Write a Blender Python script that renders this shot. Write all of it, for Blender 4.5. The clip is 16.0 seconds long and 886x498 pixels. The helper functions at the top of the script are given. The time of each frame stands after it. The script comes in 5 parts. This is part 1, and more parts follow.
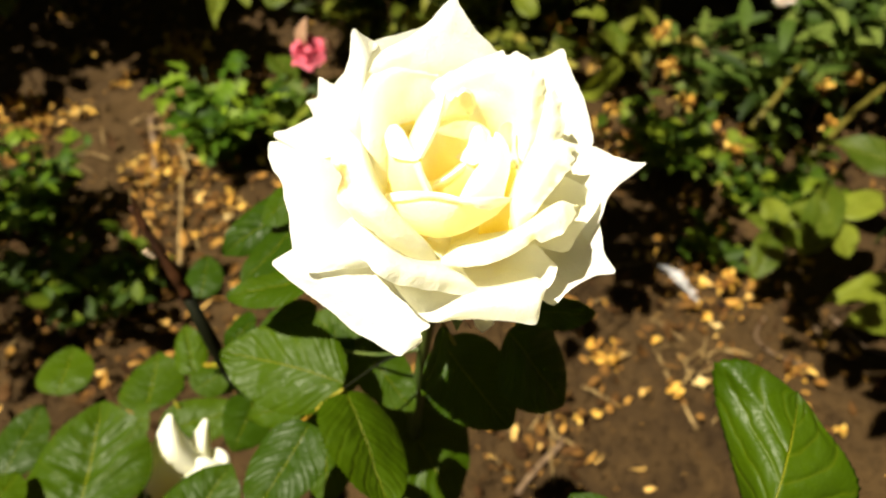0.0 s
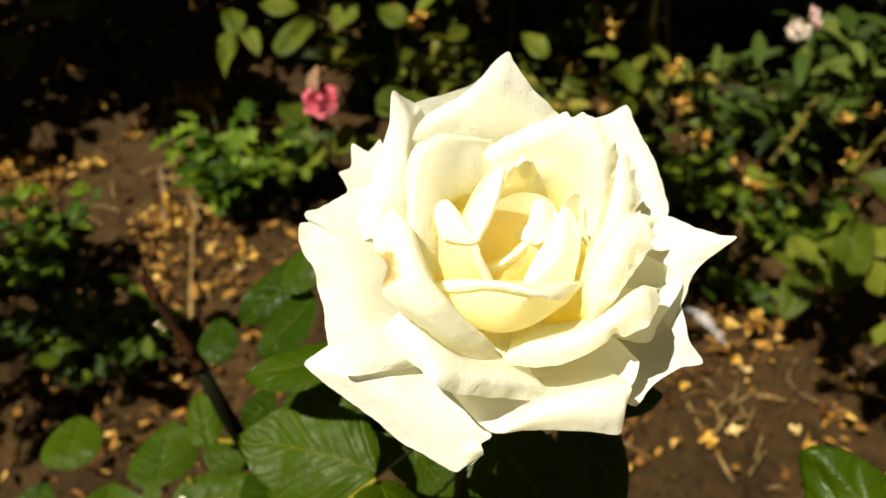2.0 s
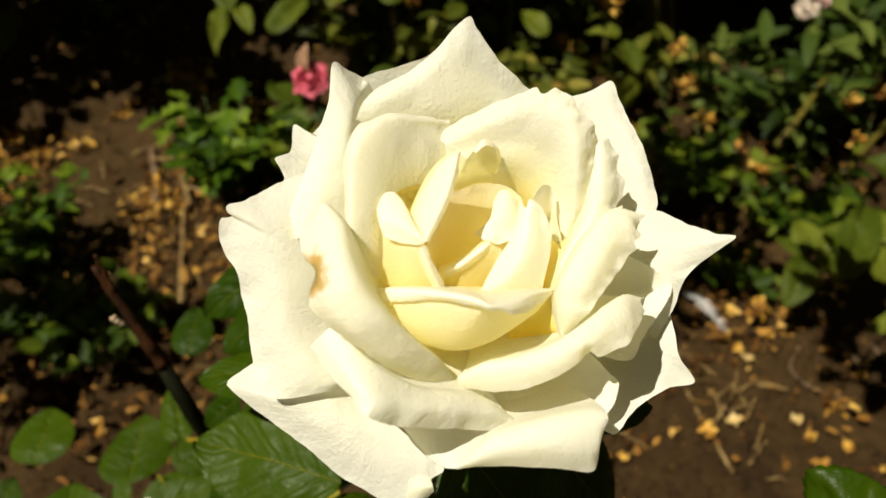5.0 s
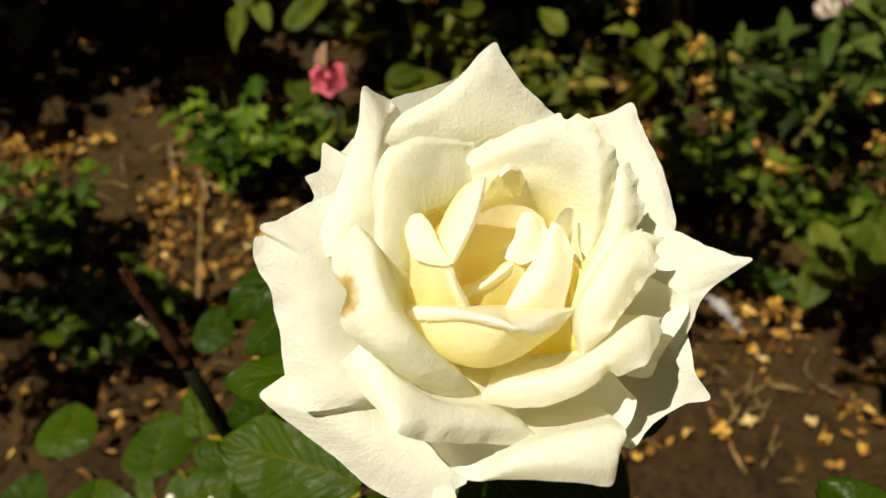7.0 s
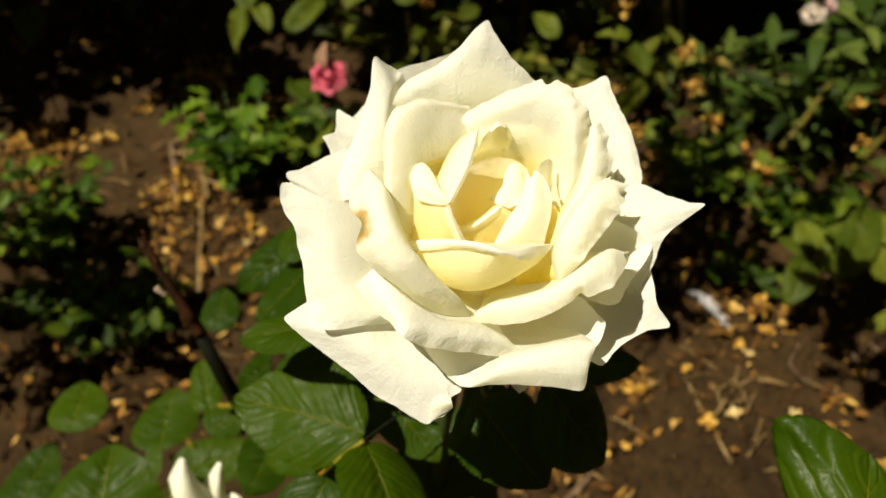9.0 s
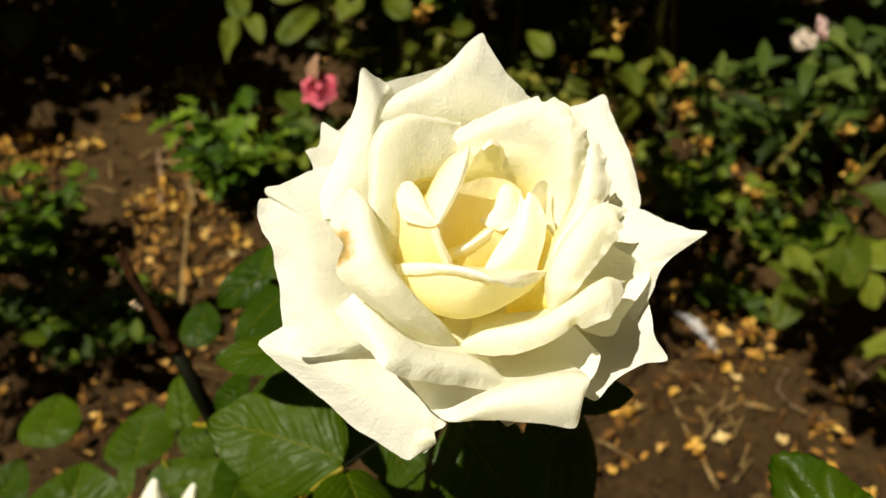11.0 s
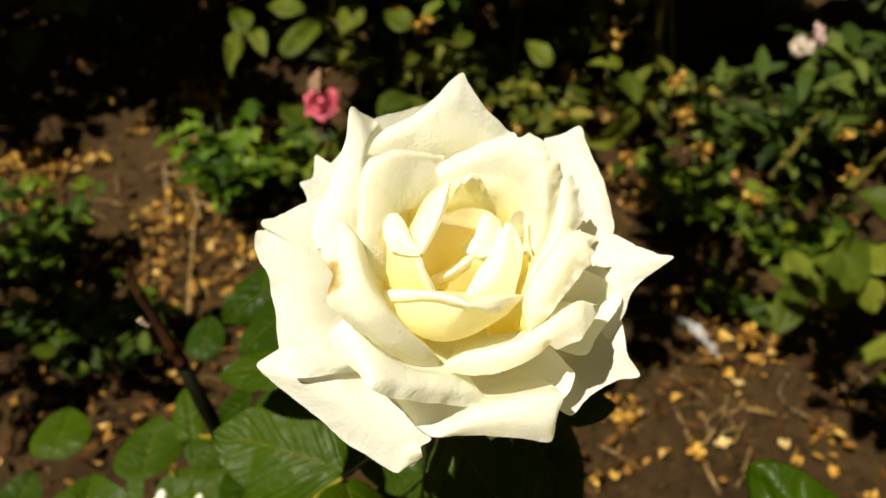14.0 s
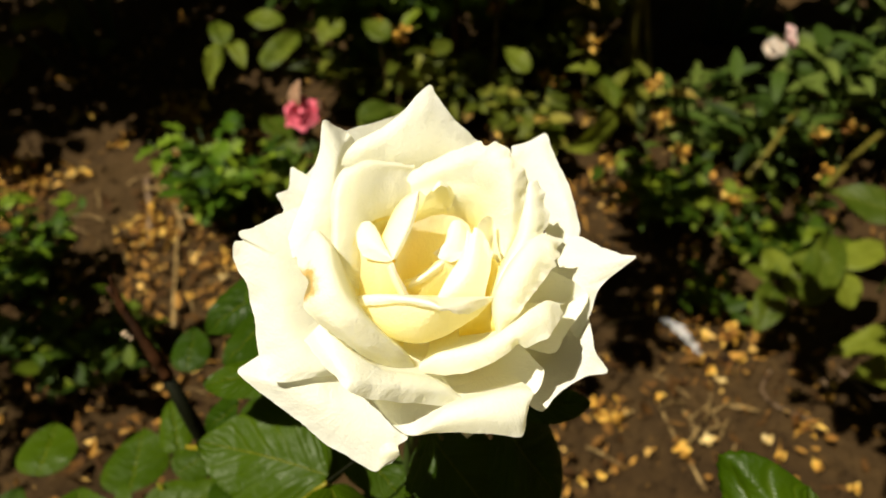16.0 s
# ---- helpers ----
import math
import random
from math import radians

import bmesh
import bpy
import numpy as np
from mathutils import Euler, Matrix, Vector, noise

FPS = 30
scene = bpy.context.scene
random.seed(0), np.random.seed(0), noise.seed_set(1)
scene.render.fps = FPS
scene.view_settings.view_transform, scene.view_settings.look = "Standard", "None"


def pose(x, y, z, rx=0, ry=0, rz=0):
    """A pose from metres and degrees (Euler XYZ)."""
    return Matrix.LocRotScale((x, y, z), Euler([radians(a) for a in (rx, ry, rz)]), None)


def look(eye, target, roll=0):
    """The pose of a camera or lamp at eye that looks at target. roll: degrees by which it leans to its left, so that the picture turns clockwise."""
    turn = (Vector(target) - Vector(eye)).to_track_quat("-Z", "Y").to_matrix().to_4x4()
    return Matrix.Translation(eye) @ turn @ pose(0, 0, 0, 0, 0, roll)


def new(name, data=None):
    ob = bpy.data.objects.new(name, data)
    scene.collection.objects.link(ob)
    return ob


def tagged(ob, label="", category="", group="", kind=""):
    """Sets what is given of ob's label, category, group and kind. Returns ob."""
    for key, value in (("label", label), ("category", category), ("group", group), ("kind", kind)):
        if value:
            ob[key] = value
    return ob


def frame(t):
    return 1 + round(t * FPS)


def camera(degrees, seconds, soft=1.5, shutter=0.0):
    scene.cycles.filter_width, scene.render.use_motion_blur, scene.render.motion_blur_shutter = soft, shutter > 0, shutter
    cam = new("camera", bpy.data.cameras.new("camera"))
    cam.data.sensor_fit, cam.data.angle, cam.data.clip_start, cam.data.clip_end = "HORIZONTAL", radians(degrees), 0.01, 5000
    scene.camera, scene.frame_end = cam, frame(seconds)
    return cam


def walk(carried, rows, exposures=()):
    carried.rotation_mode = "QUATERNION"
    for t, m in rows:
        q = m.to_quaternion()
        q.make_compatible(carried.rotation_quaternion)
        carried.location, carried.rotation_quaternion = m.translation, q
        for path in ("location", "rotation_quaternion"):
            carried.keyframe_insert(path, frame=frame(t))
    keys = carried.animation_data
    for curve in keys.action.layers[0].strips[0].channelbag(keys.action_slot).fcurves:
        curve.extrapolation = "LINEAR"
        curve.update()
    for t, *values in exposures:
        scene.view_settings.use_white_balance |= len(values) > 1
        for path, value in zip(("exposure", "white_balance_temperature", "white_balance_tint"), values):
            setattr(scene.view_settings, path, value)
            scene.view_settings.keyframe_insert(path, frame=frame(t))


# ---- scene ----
cam = camera(62.59, 16.0, soft=1.5)
# a phone's small lens, focused on the bloom
cam.data.dof.use_dof = True
cam.data.dof.focus_distance = 0.152
cam.data.dof.aperture_fstop = 17.0
# seconds, eye, yaw, pitch, roll
ROWS = [
    (0, 0.04972, 0.03815, 0.79986, 1.561, -45.609, 3.843),
    (0.5, 0.04546, 0.04412, 0.79331, 1.594, -44.090, 4.107),
    (1, 0.03467, 0.04774, 0.78856, 2.298, -42.862, 2.989),
    (1.5, 0.03674, 0.05785, 0.79016, 2.609, -42.397, 2.079),
    (2, 0.03700, 0.06483, 0.78935, 2.712, -42.672, 1.727),
    (2.5, 0.03608, 0.06582, 0.78677, 3.427, -43.180, 1.907),
    (3, 0.03445, 0.06745, 0.78547, 3.311, -43.136, 2.177),
    (3.5, 0.03600, 0.07518, 0.77810, 3.166, -43.765, 2.017),
    (4, 0.04426, 0.08009, 0.77525, 2.894, -44.071, 1.800),
    (6.3, 0.04710, 0.09396, 0.77921, 3.739, -44.276, 1.508),
    (6.5, 0.04645, 0.09495, 0.78051, 4.193, -44.424, 1.254),
    (7, 0.04424, 0.08563, 0.78267, 4.454, -44.619, 1.252),
    (7.5, 0.04174, 0.07611, 0.78645, 4.119, -44.879, 1.752),
    (8, 0.04582, 0.06960, 0.79045, 3.730, -44.661, 2.178),
    (8.5, 0.04726, 0.06145, 0.78742, 3.953, -44.616, 2.149),
    (9, 0.04586, 0.05801, 0.79014, 3.912, -44.122, 1.983),
    (9.2, 0.04495, 0.06312, 0.78991, 3.303, -43.449, 2.365),
    (11.5, 0.04560, 0.06727, 0.78419, 2.890, -42.884, 4.261),
    (12, 0.04455, 0.06835, 0.78649, 3.904, -42.944, 3.352),
    (12.5, 0.04897, 0.06542, 0.79234, 3.671, -43.182, 3.279),
    (13, 0.05081, 0.06115, 0.79540, 3.509, -42.657, 3.507),
    (13.5, 0.04757, 0.06174, 0.79635, 3.496, -42.589, 3.438),
    (14, 0.05050, 0.06154, 0.79650, 3.414, -42.466, 2.998),
    (14.5, 0.05365, 0.06116, 0.80092, 3.040, -42.144, 2.490),
    (15, 0.05437, 0.06053, 0.80091, 2.557, -42.225, 2.423),
    (15.5, 0.05118, 0.05842, 0.80015, 2.012, -41.947, 2.620),
    (16, 0.05422, 0.05645, 0.80098, 1.965, -41.867, 2.548),
]
EXPOSURES = [(t, stops, 7020, 10) for t, stops in ((0.0, 1.40), (1.0, 1.15), (2.0, 0.84), (3.0, 0.67), (4.0, 0.54), (7.0, 0.41), (9.2, 0.54), (11.5, 0.63), (14.0, 0.67), (16.0, 0.74))]
walk(cam, [(t, pose(x, y, z, 90 + pitch, 0, yaw) @ pose(0, 0, 0, 0, 0, roll)) for t, x, y, z, yaw, pitch, roll in ROWS], EXPOSURES)

# ---- light: high summer sun, clear sky ----
SUN_WAY = Vector((-0.410, -0.224, 0.884)).normalized()
world = bpy.data.worlds.new("sky")
scene.world = world
world.use_nodes = True
wt = world.node_tree
sky = wt.nodes.new("ShaderNodeTexSky")
sky.sky_type, sky.sun_disc = "NISHITA", False
sky.air_density, sky.dust_density, sky.ozone_density = 0.8, 3.0, 0.6
sky.sun_elevation = math.asin(SUN_WAY.z)
sky.sun_rotation = math.atan2(SUN_WAY.x, SUN_WAY.y)
wt.links.new(sky.outputs[0], wt.nodes["Background"].inputs[0])
wt.nodes["Background"].inputs[1].default_value = 0.0045
sun = new("sun", bpy.data.lights.new("sun", "SUN"))
sun.data.energy, sun.data.angle, sun.data.color = 5.0, radians(0.53), (1.0, 0.95, 0.84)
sun.matrix_world = look(Vector((0, 0, 5)) + 3 * SUN_WAY, (0, 0, 5))


# ---- materials ----
class Mat:
    """A node material, built step by step."""

    def __init__(self, name, rough=0.6, spec=0.4):
        self.m = bpy.data.materials.new(name)
        self.m.use_nodes = True
        self.t = self.m.node_tree
        self.p = self.t.nodes["Principled BSDF"]
        self.p.inputs["Roughness"].default_value = rough
        self.p.inputs["Specular IOR Level"].default_value = spec
        self.out = self.t.nodes["Material Output"]

    def put(self, socket, value):
        if isinstance(value, bpy.types.NodeSocket):
            self.t.links.new(value, socket)
        elif value is not None:
            socket.default_value = value

    def node(self, kind, *ins, operation=None, blend=None, easing=None, flat=False):
        n = self.t.nodes.new(kind)
        if operation:
            n.operation = operation
        if blend:
            n.data_type, n.blend_type = "RGBA", blend
        if easing:
            n.interpolation_type = easing
        if flat:
            n.noise_dimensions = "2D"
        for i, v in enumerate(ins):
            self.put(n.inputs[i], v)
        return n

    def math(self, op, a, b=0.0, c=0.0):
        return self.node("ShaderNodeMath", a, b, c, operation=op).outputs[0]

    def coords(self, which="Object"):
        return self.t.nodes.new("ShaderNodeTexCoord").outputs[which]

    def noise(self, scale, detail=4.0, rough=0.55, vec=None, distort=0.0):
        n = self.node("ShaderNodeTexNoise")
        self.put(n.inputs["Vector"], vec or self.coords())
        n.inputs["Scale"].default_value, n.inputs["Detail"].default_value = scale, detail
        n.inputs["Roughness"].default_value, n.inputs["Distortion"].default_value = rough, distort
        return n.outputs[0]

    def ramp(self, fac, *stops):
        n = self.node("ShaderNodeValToRGB", fac)
        e = n.color_ramp.elements
        while len(e) < len(stops):
            e.new(0.5)
        for el, (at, col) in zip(e, stops):
            el.position, el.color = at, (*col, 1)
        return n.outputs[0]

    def mix(self, fac, a, b, blend="MIX"):
        n = self.node("ShaderNodeMix", blend=blend)
        self.put(n.inputs[0], fac)
        for s, v in ((n.inputs[6], a), (n.inputs[7], b)):
            self.put(s, (*v, 1) if isinstance(v, tuple) else v)
        return n.outputs[2]

    def smooth(self, v, lo, hi, a=0.0, b=1.0):
        n = self.node("ShaderNodeMapRange", v, lo, hi, a, b, easing="SMOOTHSTEP")
        return n.outputs[0]

    def uv(self):
        s = self.node("ShaderNodeSeparateXYZ", self.coords("UV"))
        return s.outputs[0], s.outputs[1]

    def rand(self):
        return self.t.nodes.new("ShaderNodeObjectInfo").outputs["Random"]

    def island(self):
        return self.t.nodes.new("ShaderNodeNewGeometry").outputs["Random Per Island"]

    def bump(self, height, strength, dist):
        n = self.node("ShaderNodeBump", strength, dist)
        self.put(n.inputs["Height"], height)
        self.put(self.p.inputs["Normal"], n.outputs[0])
        return n.outputs[0]

    def colour(self, c):
        self.put(self.p.inputs["Base Color"], (*c, 1) if isinstance(c, tuple) else c)

    def thin(self, c, share, normal=None):
        """Lets part of the light through, as petals and leaves do."""
        tr = self.node("ShaderNodeBsdfTranslucent")
        self.put(tr.inputs[0], (*c, 1) if isinstance(c, tuple) else c)
        self.put(tr.inputs[1], normal)
        mx = self.node("ShaderNodeMixShader", share, self.p.outputs[0], tr.outputs[0])
        self.t.links.new(mx.outputs[0], self.out.inputs[0])


def petal_material(name, stops, through_col, share):
    m = Mat(name, 0.5, 0.2)
    u, v = m.uv()
    pits = m.noise(1100, 3)
    soft = m.noise(90, 4)
    at = m.math("ADD", v, m.math("MULTIPLY", m.math("SUBTRACT", soft, 0.5), 0.2))
    c = m.ramp(at, *stops)
    # a few brown specks, and one scorched spot on a rolled rim
    specks = m.smooth(m.noise(330, 1), 0.80, 0.84, 0.0, 0.7)
    spot = m.node("ShaderNodeVectorMath", m.coords(), SCORCH, operation="DISTANCE").outputs["Value"]
    spot = m.math("ADD", spot, m.math("MULTIPLY", m.math("SUBTRACT", m.noise(420, 4), 0.5), 0.006))
    c = m.mix(specks, c, (0.45, 0.30, 0.08))
    c = m.mix(m.smooth(spot, 0.0026, 0.0050, 1.0, 0.0), c, (0.50, 0.24, 0.03))
    c = m.mix(m.smooth(spot, 0.0010, 0.0028, 1.0, 0.0), c, (0.12, 0.05, 0.01))
    m.colour(c)
    veins = m.node("ShaderNodeTexNoise", flat=True)
    stretch = m.node("ShaderNodeMapping", m.coords("UV"))
    stretch.inputs["Scale"].default_value = (75, 3, 1)
    m.t.links.new(stretch.outputs[0], veins.inputs["Vector"])
    veins.inputs["Scale"].default_value, veins.inputs["Detail"].default_value = 1.0, 2.0
    h = m.math("ADD", m.math("MULTIPLY", veins.outputs[0], 0.2), m.math("ADD", m.math("MULTIPLY", pits, 0.65), m.math("MULTIPLY", m.noise(380, 3), 0.14)))
    nrm = m.bump(h, 0.45, 0.0008)
    m.thin(through_col, share, nrm)
    return m.m


def leaf_material(name, lo, hi, vein, through_col, rough=0.42, share=0.3, worn=0.0):
    m = Mat(name, rough, 0.13)
    m.put(m.p.inputs["Specular Tint"], (0.95, 1.0, 0.88, 1))
    u, v = m.uv()
    side = m.math("ABSOLUTE", m.math("SUBTRACT", u, 0.5))
    stray = m.math("MULTIPLY", m.math("SUBTRACT", m.noise(55, 2), 0.5), 0.16)
    run = m.math("FRACT", m.math("SUBTRACT", m.math("MULTIPLY", m.math("ADD", v, stray), 6.0), m.math("MULTIPLY", side, 4.0)))
    lateral = m.math("ABSOLUTE", m.math("SUBTRACT", run, 0.5))
    fine = m.noise(260, 4)
    broad = m.noise(22, 3)
    rib = m.math("SUBTRACT", 1.0, m.smooth(side, 0.002, 0.010))
    lat = m.math("MULTIPLY", m.math("SUBTRACT", 1.0, m.smooth(lateral, 0.0, 0.10)), m.smooth(broad, 0.35, 0.65, 0.05, 0.5))
    c = m.mix(m.smooth(m.math("ADD", m.math("MULTIPLY", broad, 0.6), m.math("MULTIPLY", m.rand(), 0.4)), 0.25, 0.75), lo, hi)
    c = m.mix(m.math("MULTIPLY", fine, 0.25), c, tuple(x * 0.6 for x in lo))
    c = m.mix(m.math("MAXIMUM", m.math("MULTIPLY", rib, 0.8), m.math("MULTIPLY", lat, 0.2)), c, vein)
    if worn:
        c = m.mix(m.smooth(m.noise(38, 5), 0.62, 0.75, 0.0, worn), c, (0.22, 0.13, 0.03))
    m.colour(c)
    m.put(m.p.inputs["Roughness"], m.smooth(m.math("ADD", m.math("MULTIPLY", fine, 0.4), m.math("MULTIPLY", m.noise(45, 3), 0.6)), 0.35, 0.65, rough - 0.06, rough + 0.14))
    trough = m.math("SUBTRACT", 1.0, m.smooth(lateral, 0.0, 0.24))
    h = m.math("SUBTRACT", m.math("MULTIPLY", fine, 0.25), m.math("MAXIMUM", rib, m.math("MULTIPLY", trough, 0.4)))
    h = m.math("ADD", h, m.math("ADD", m.math("MULTIPLY", m.noise(130, 4), 0.5), m.math("MULTIPLY", m.noise(700, 2), 0.2)))
    nrm = m.bump(h, 0.7, 0.0011)
    m.thin(through_col, share, nrm)
    return m.m


def blade_material(name, stops, rough=0.6, share=0.25, through_col=None):
    """Small leaves and dry scraps in one mesh, each of its own tint."""
    m = Mat(name, rough, 0.14)
    c = m.ramp(m.island(), *stops)
    c = m.mix(m.math("MULTIPLY", m.noise(120, 4), 0.35), c, tuple(x * 0.45 for x in stops[0][1]))
    m.colour(c)
    nrm = m.bump(m.noise(300, 3), 0.5, 0.001)
    if share:
        m.thin(through_col or c, share, nrm)
    return m.m


def bark_material(name, a, b, scale=90, rough=0.65, spec=0.3):
    m = Mat(name, rough, spec)
    mp = m.node("ShaderNodeMapping", m.coords())
    mp.inputs["Scale"].default_value = (1, 1, 0.25)
    n = m.noise(scale, 5, vec=mp.outputs[0])
    m.colour(m.mix(m.smooth(n, 0.35, 0.65), a, b))
    m.bump(m.noise(scale * 3, 4, vec=mp.outputs[0]), 0.6, 0.001)
    return m.m


def soil_material():
    m = Mat("soil", 0.95, 0.15)
    big = m.noise(3.2, 4)
    mid = m.noise(26, 6, 0.65)
    fine = m.noise(230, 5, 0.7)
    c = m.mix(m.smooth(mid, 0.3, 0.7), (0.0207, 0.0110, 0.0033), (0.0440, 0.0244, 0.0076))
    c = m.mix(m.smooth(big, 0.35, 0.7, 0.0, 0.55), c, (0.0640, 0.0368, 0.0120))
    c = m.mix(m.smooth(fine, 0.52, 0.75, 0.0, 0.7), c, (0.0920, 0.0543, 0.0189))
    m.colour(c)
    m.bump(m.math("ADD", m.math("MULTIPLY", fine, 0.4), mid), 1.0, 0.009)
    return m.m


SCORCH = (0.0204, 0.1688, 0.6872)
PETAL = petal_material("white_petal", ((0.12, (0.96, 0.72, 0.12)), (0.40, (0.955, 0.87, 0.40)), (0.63, (0.93, 0.93, 0.73)), (1.0, (0.925, 0.94, 0.84))), (0.97, 0.95, 0.70), 0.48)
OUTER = petal_material("outer_white_petal", ((0.0, (0.93, 0.915, 0.70)), (0.5, (0.93, 0.93, 0.76)), (1.0, (0.925, 0.94, 0.84))), (0.97, 0.955, 0.74), 0.48)
INNER = petal_material("inner_white_petal", ((0.20, (0.96, 0.70, 0.10)), (0.44, (0.96, 0.85, 0.34)), (0.60, (0.935, 0.925, 0.69)), (0.77, (0.93, 0.94, 0.84))), (0.97, 0.94, 0.66), 0.52)
HEART = petal_material("yellow_petal", ((0.1, (0.97, 0.76, 0.15)), (0.5, (0.965, 0.88, 0.40)), (0.85, (0.97, 0.93, 0.62)), (1.0, (0.96, 0.94, 0.78))), (0.985, 0.93, 0.52), 0.64)
DEEP = petal_material("golden_petal_base", ((0.1, (0.965, 0.62, 0.045)), (0.6, (0.965, 0.76, 0.14)), (0.9, (0.965, 0.87, 0.36)), (1.0, (0.96, 0.92, 0.60))), (0.99, 0.84, 0.22), 0.60)
RIM = petal_material("cream_petal", ((0.0, (0.955, 0.86, 0.42)), (0.25, (0.945, 0.94, 0.78)), (0.6, (0.95, 0.945, 0.84)), (1.0, (0.94, 0.95, 0.89))), (0.985, 0.955, 0.74), 0.50)
LEAF = leaf_material("rose_leaf", (0.0147, 0.037, 0.0008), (0.039, 0.072, 0.0014), (0.17, 0.175, 0.008), (0.125, 0.185, 0.001), 0.42, 0.24)
LEAF_FAR = leaf_material("garden_leaf", (0.034, 0.056, 0.004), (0.135, 0.160, 0.016), (0.22, 0.22, 0.04), (0.26, 0.29, 0.02), 0.45, 0.28, 0.65)
WEED = blade_material("weed_leaf", ((0.0, (0.008, 0.022, 0.001)), (0.5, (0.040, 0.076, 0.004)), (1.0, (0.150, 0.190, 0.013))), 0.55, 0.3, (0.17, 0.24, 0.018))
FRESH = blade_material("fresh_weed_leaf", ((0.0, (0.006, 0.020, 0.001)), (0.5, (0.050, 0.110, 0.006)), (1.0, (0.17, 0.25, 0.016))), 0.5, 0.3, (0.15, 0.25, 0.015))
SAGE = blade_material("grey_green_leaf", ((0.0, (0.009, 0.020, 0.002)), (0.45, (0.044, 0.078, 0.010)), (1.0, (0.155, 0.195, 0.040))), 0.55, 0.3, (0.17, 0.23, 0.04))
DRY = blade_material("dry_leaf", ((0.0, (0.016, 0.007, 0.002)), (0.40, (0.085, 0.038, 0.009)), (0.72, (0.30, 0.145, 0.032)), (0.92, (0.50, 0.26, 0.05)), (1.0, (0.74, 0.47, 0.14))), 0.8, 0.2)
OLIVE = blade_material("olive_bush_leaf", ((0.0, (0.016, 0.026, 0.002)), (0.55, (0.070, 0.088, 0.008)), (0.9, (0.20, 0.20, 0.03)), (1.0, (0.30, 0.17, 0.04))), 0.55, 0.3, (0.28, 0.28, 0.03))
STRAW = bark_material("straw", (0.12, 0.075, 0.024), (0.30, 0.20, 0.075))
TWIG = bark_material("grey_twig", (0.085, 0.050, 0.026), (0.16, 0.105, 0.058))
CANE = bark_material("brown_cane", (0.010, 0.004, 0.0015), (0.055, 0.020, 0.006), 70, 0.7, 0.1)
DARK_CANE = bark_material("dark_green_cane", (0.0012, 0.002, 0.0004), (0.006, 0.007, 0.001), 60, 0.7, 0.1)
STEM = bark_material("green_stem", (0.0350, 0.0600, 0.0100), (0.0700, 0.0950, 0.0175), 60, 0.5)
YSTEM = bark_material("yellow_green_stem", (0.0550, 0.0500, 0.0060), (0.1000, 0.0800, 0.0110), 60, 0.5)
RACHIS = bark_material("leaf_stalk", (0.15, 0.14, 0.006), (0.22, 0.09, 0.010), 40, 0.5)
SOIL = soil_material()


def plain(name, a, b, rough=0.6, scale=120, share=0.0):
    m = Mat(name, rough, 0.3)
    c = m.mix(m.smooth(m.noise(scale, 4), 0.3, 0.7), a, b)
    m.colour(c)
    nrm = m.bump(m.noise(scale * 3, 3), 0.4, 0.0006)
    if share:
        m.thin(c, share, nrm)
    return m.m


GOLD = blade_material("dry_petal_flakes", ((0.0, (0.10, 0.04, 0.008)), (0.35, (0.30, 0.14, 0.025)), (0.7, (0.62, 0.34, 0.05)), (1.0, (0.82, 0.55, 0.14))), 0.75, 0.2)
YELLOW = plain("dry_yellow_petal", (0.42, 0.20, 0.018), (0.76, 0.50, 0.11), 0.7, 150, 0.2)
CREAM = plain("dry_cream_petal", (0.48, 0.32, 0.10), (0.76, 0.60, 0.28), 0.7, 150, 0.2)
PINK = plain("pink_petal", (0.50, 0.03, 0.07), (0.80, 0.20, 0.27), 0.55, 160, 0.25)
PALE = plain("pale_pink_petal", (0.78, 0.42, 0.42), (0.86, 0.72, 0.64), 0.6, 90, 0.25)
WHITE = plain("faded_white_petal", (0.62, 0.48, 0.36), (0.84, 0.76, 0.66), 0.6, 90, 0.25)
PITH = plain("pale_cut_wood", (0.30, 0.20, 0.11), (0.55, 0.44, 0.30), 0.8, 300)
FLUFF = plain("grey_white_fluff", (0.26, 0.25, 0.25), (0.46, 0.45, 0.44), 0.9, 200)
TAN = plain("withered_sepal", (0.24, 0.13, 0.07), (0.42, 0.26, 0.16), 0.8, 200, 0.15)
SEPAL = plain("green_sepal", (0.06, 0.12, 0.02), (0.14, 0.20, 0.05), 0.5, 120, 0.15)


# ---- tools ----
def mesh_of(name, bm, material, smooth=True):
    me = bpy.data.meshes.new(name)
    bm.to_mesh(me)
    bm.free()
    me.materials.append(material)
    if smooth:
        me.shade_smooth()
    return me


def part(name, data, material, parent, label=""):
    """Links a bmesh (or a ready mesh) as one mesh object under a thing or a part."""
    me = data if isinstance(data, bpy.types.Mesh) else mesh_of(name, data, material)
    ob = new(name, me)
    ob.parent = parent
    return tagged(ob, label)


def thing(name, label, category, group="", kind="", at=(0, 0, 0)):
    ob = new(name)
    ob.location = at
    ob.empty_display_size = 0.05
    return tagged(ob, label, category, group, kind)


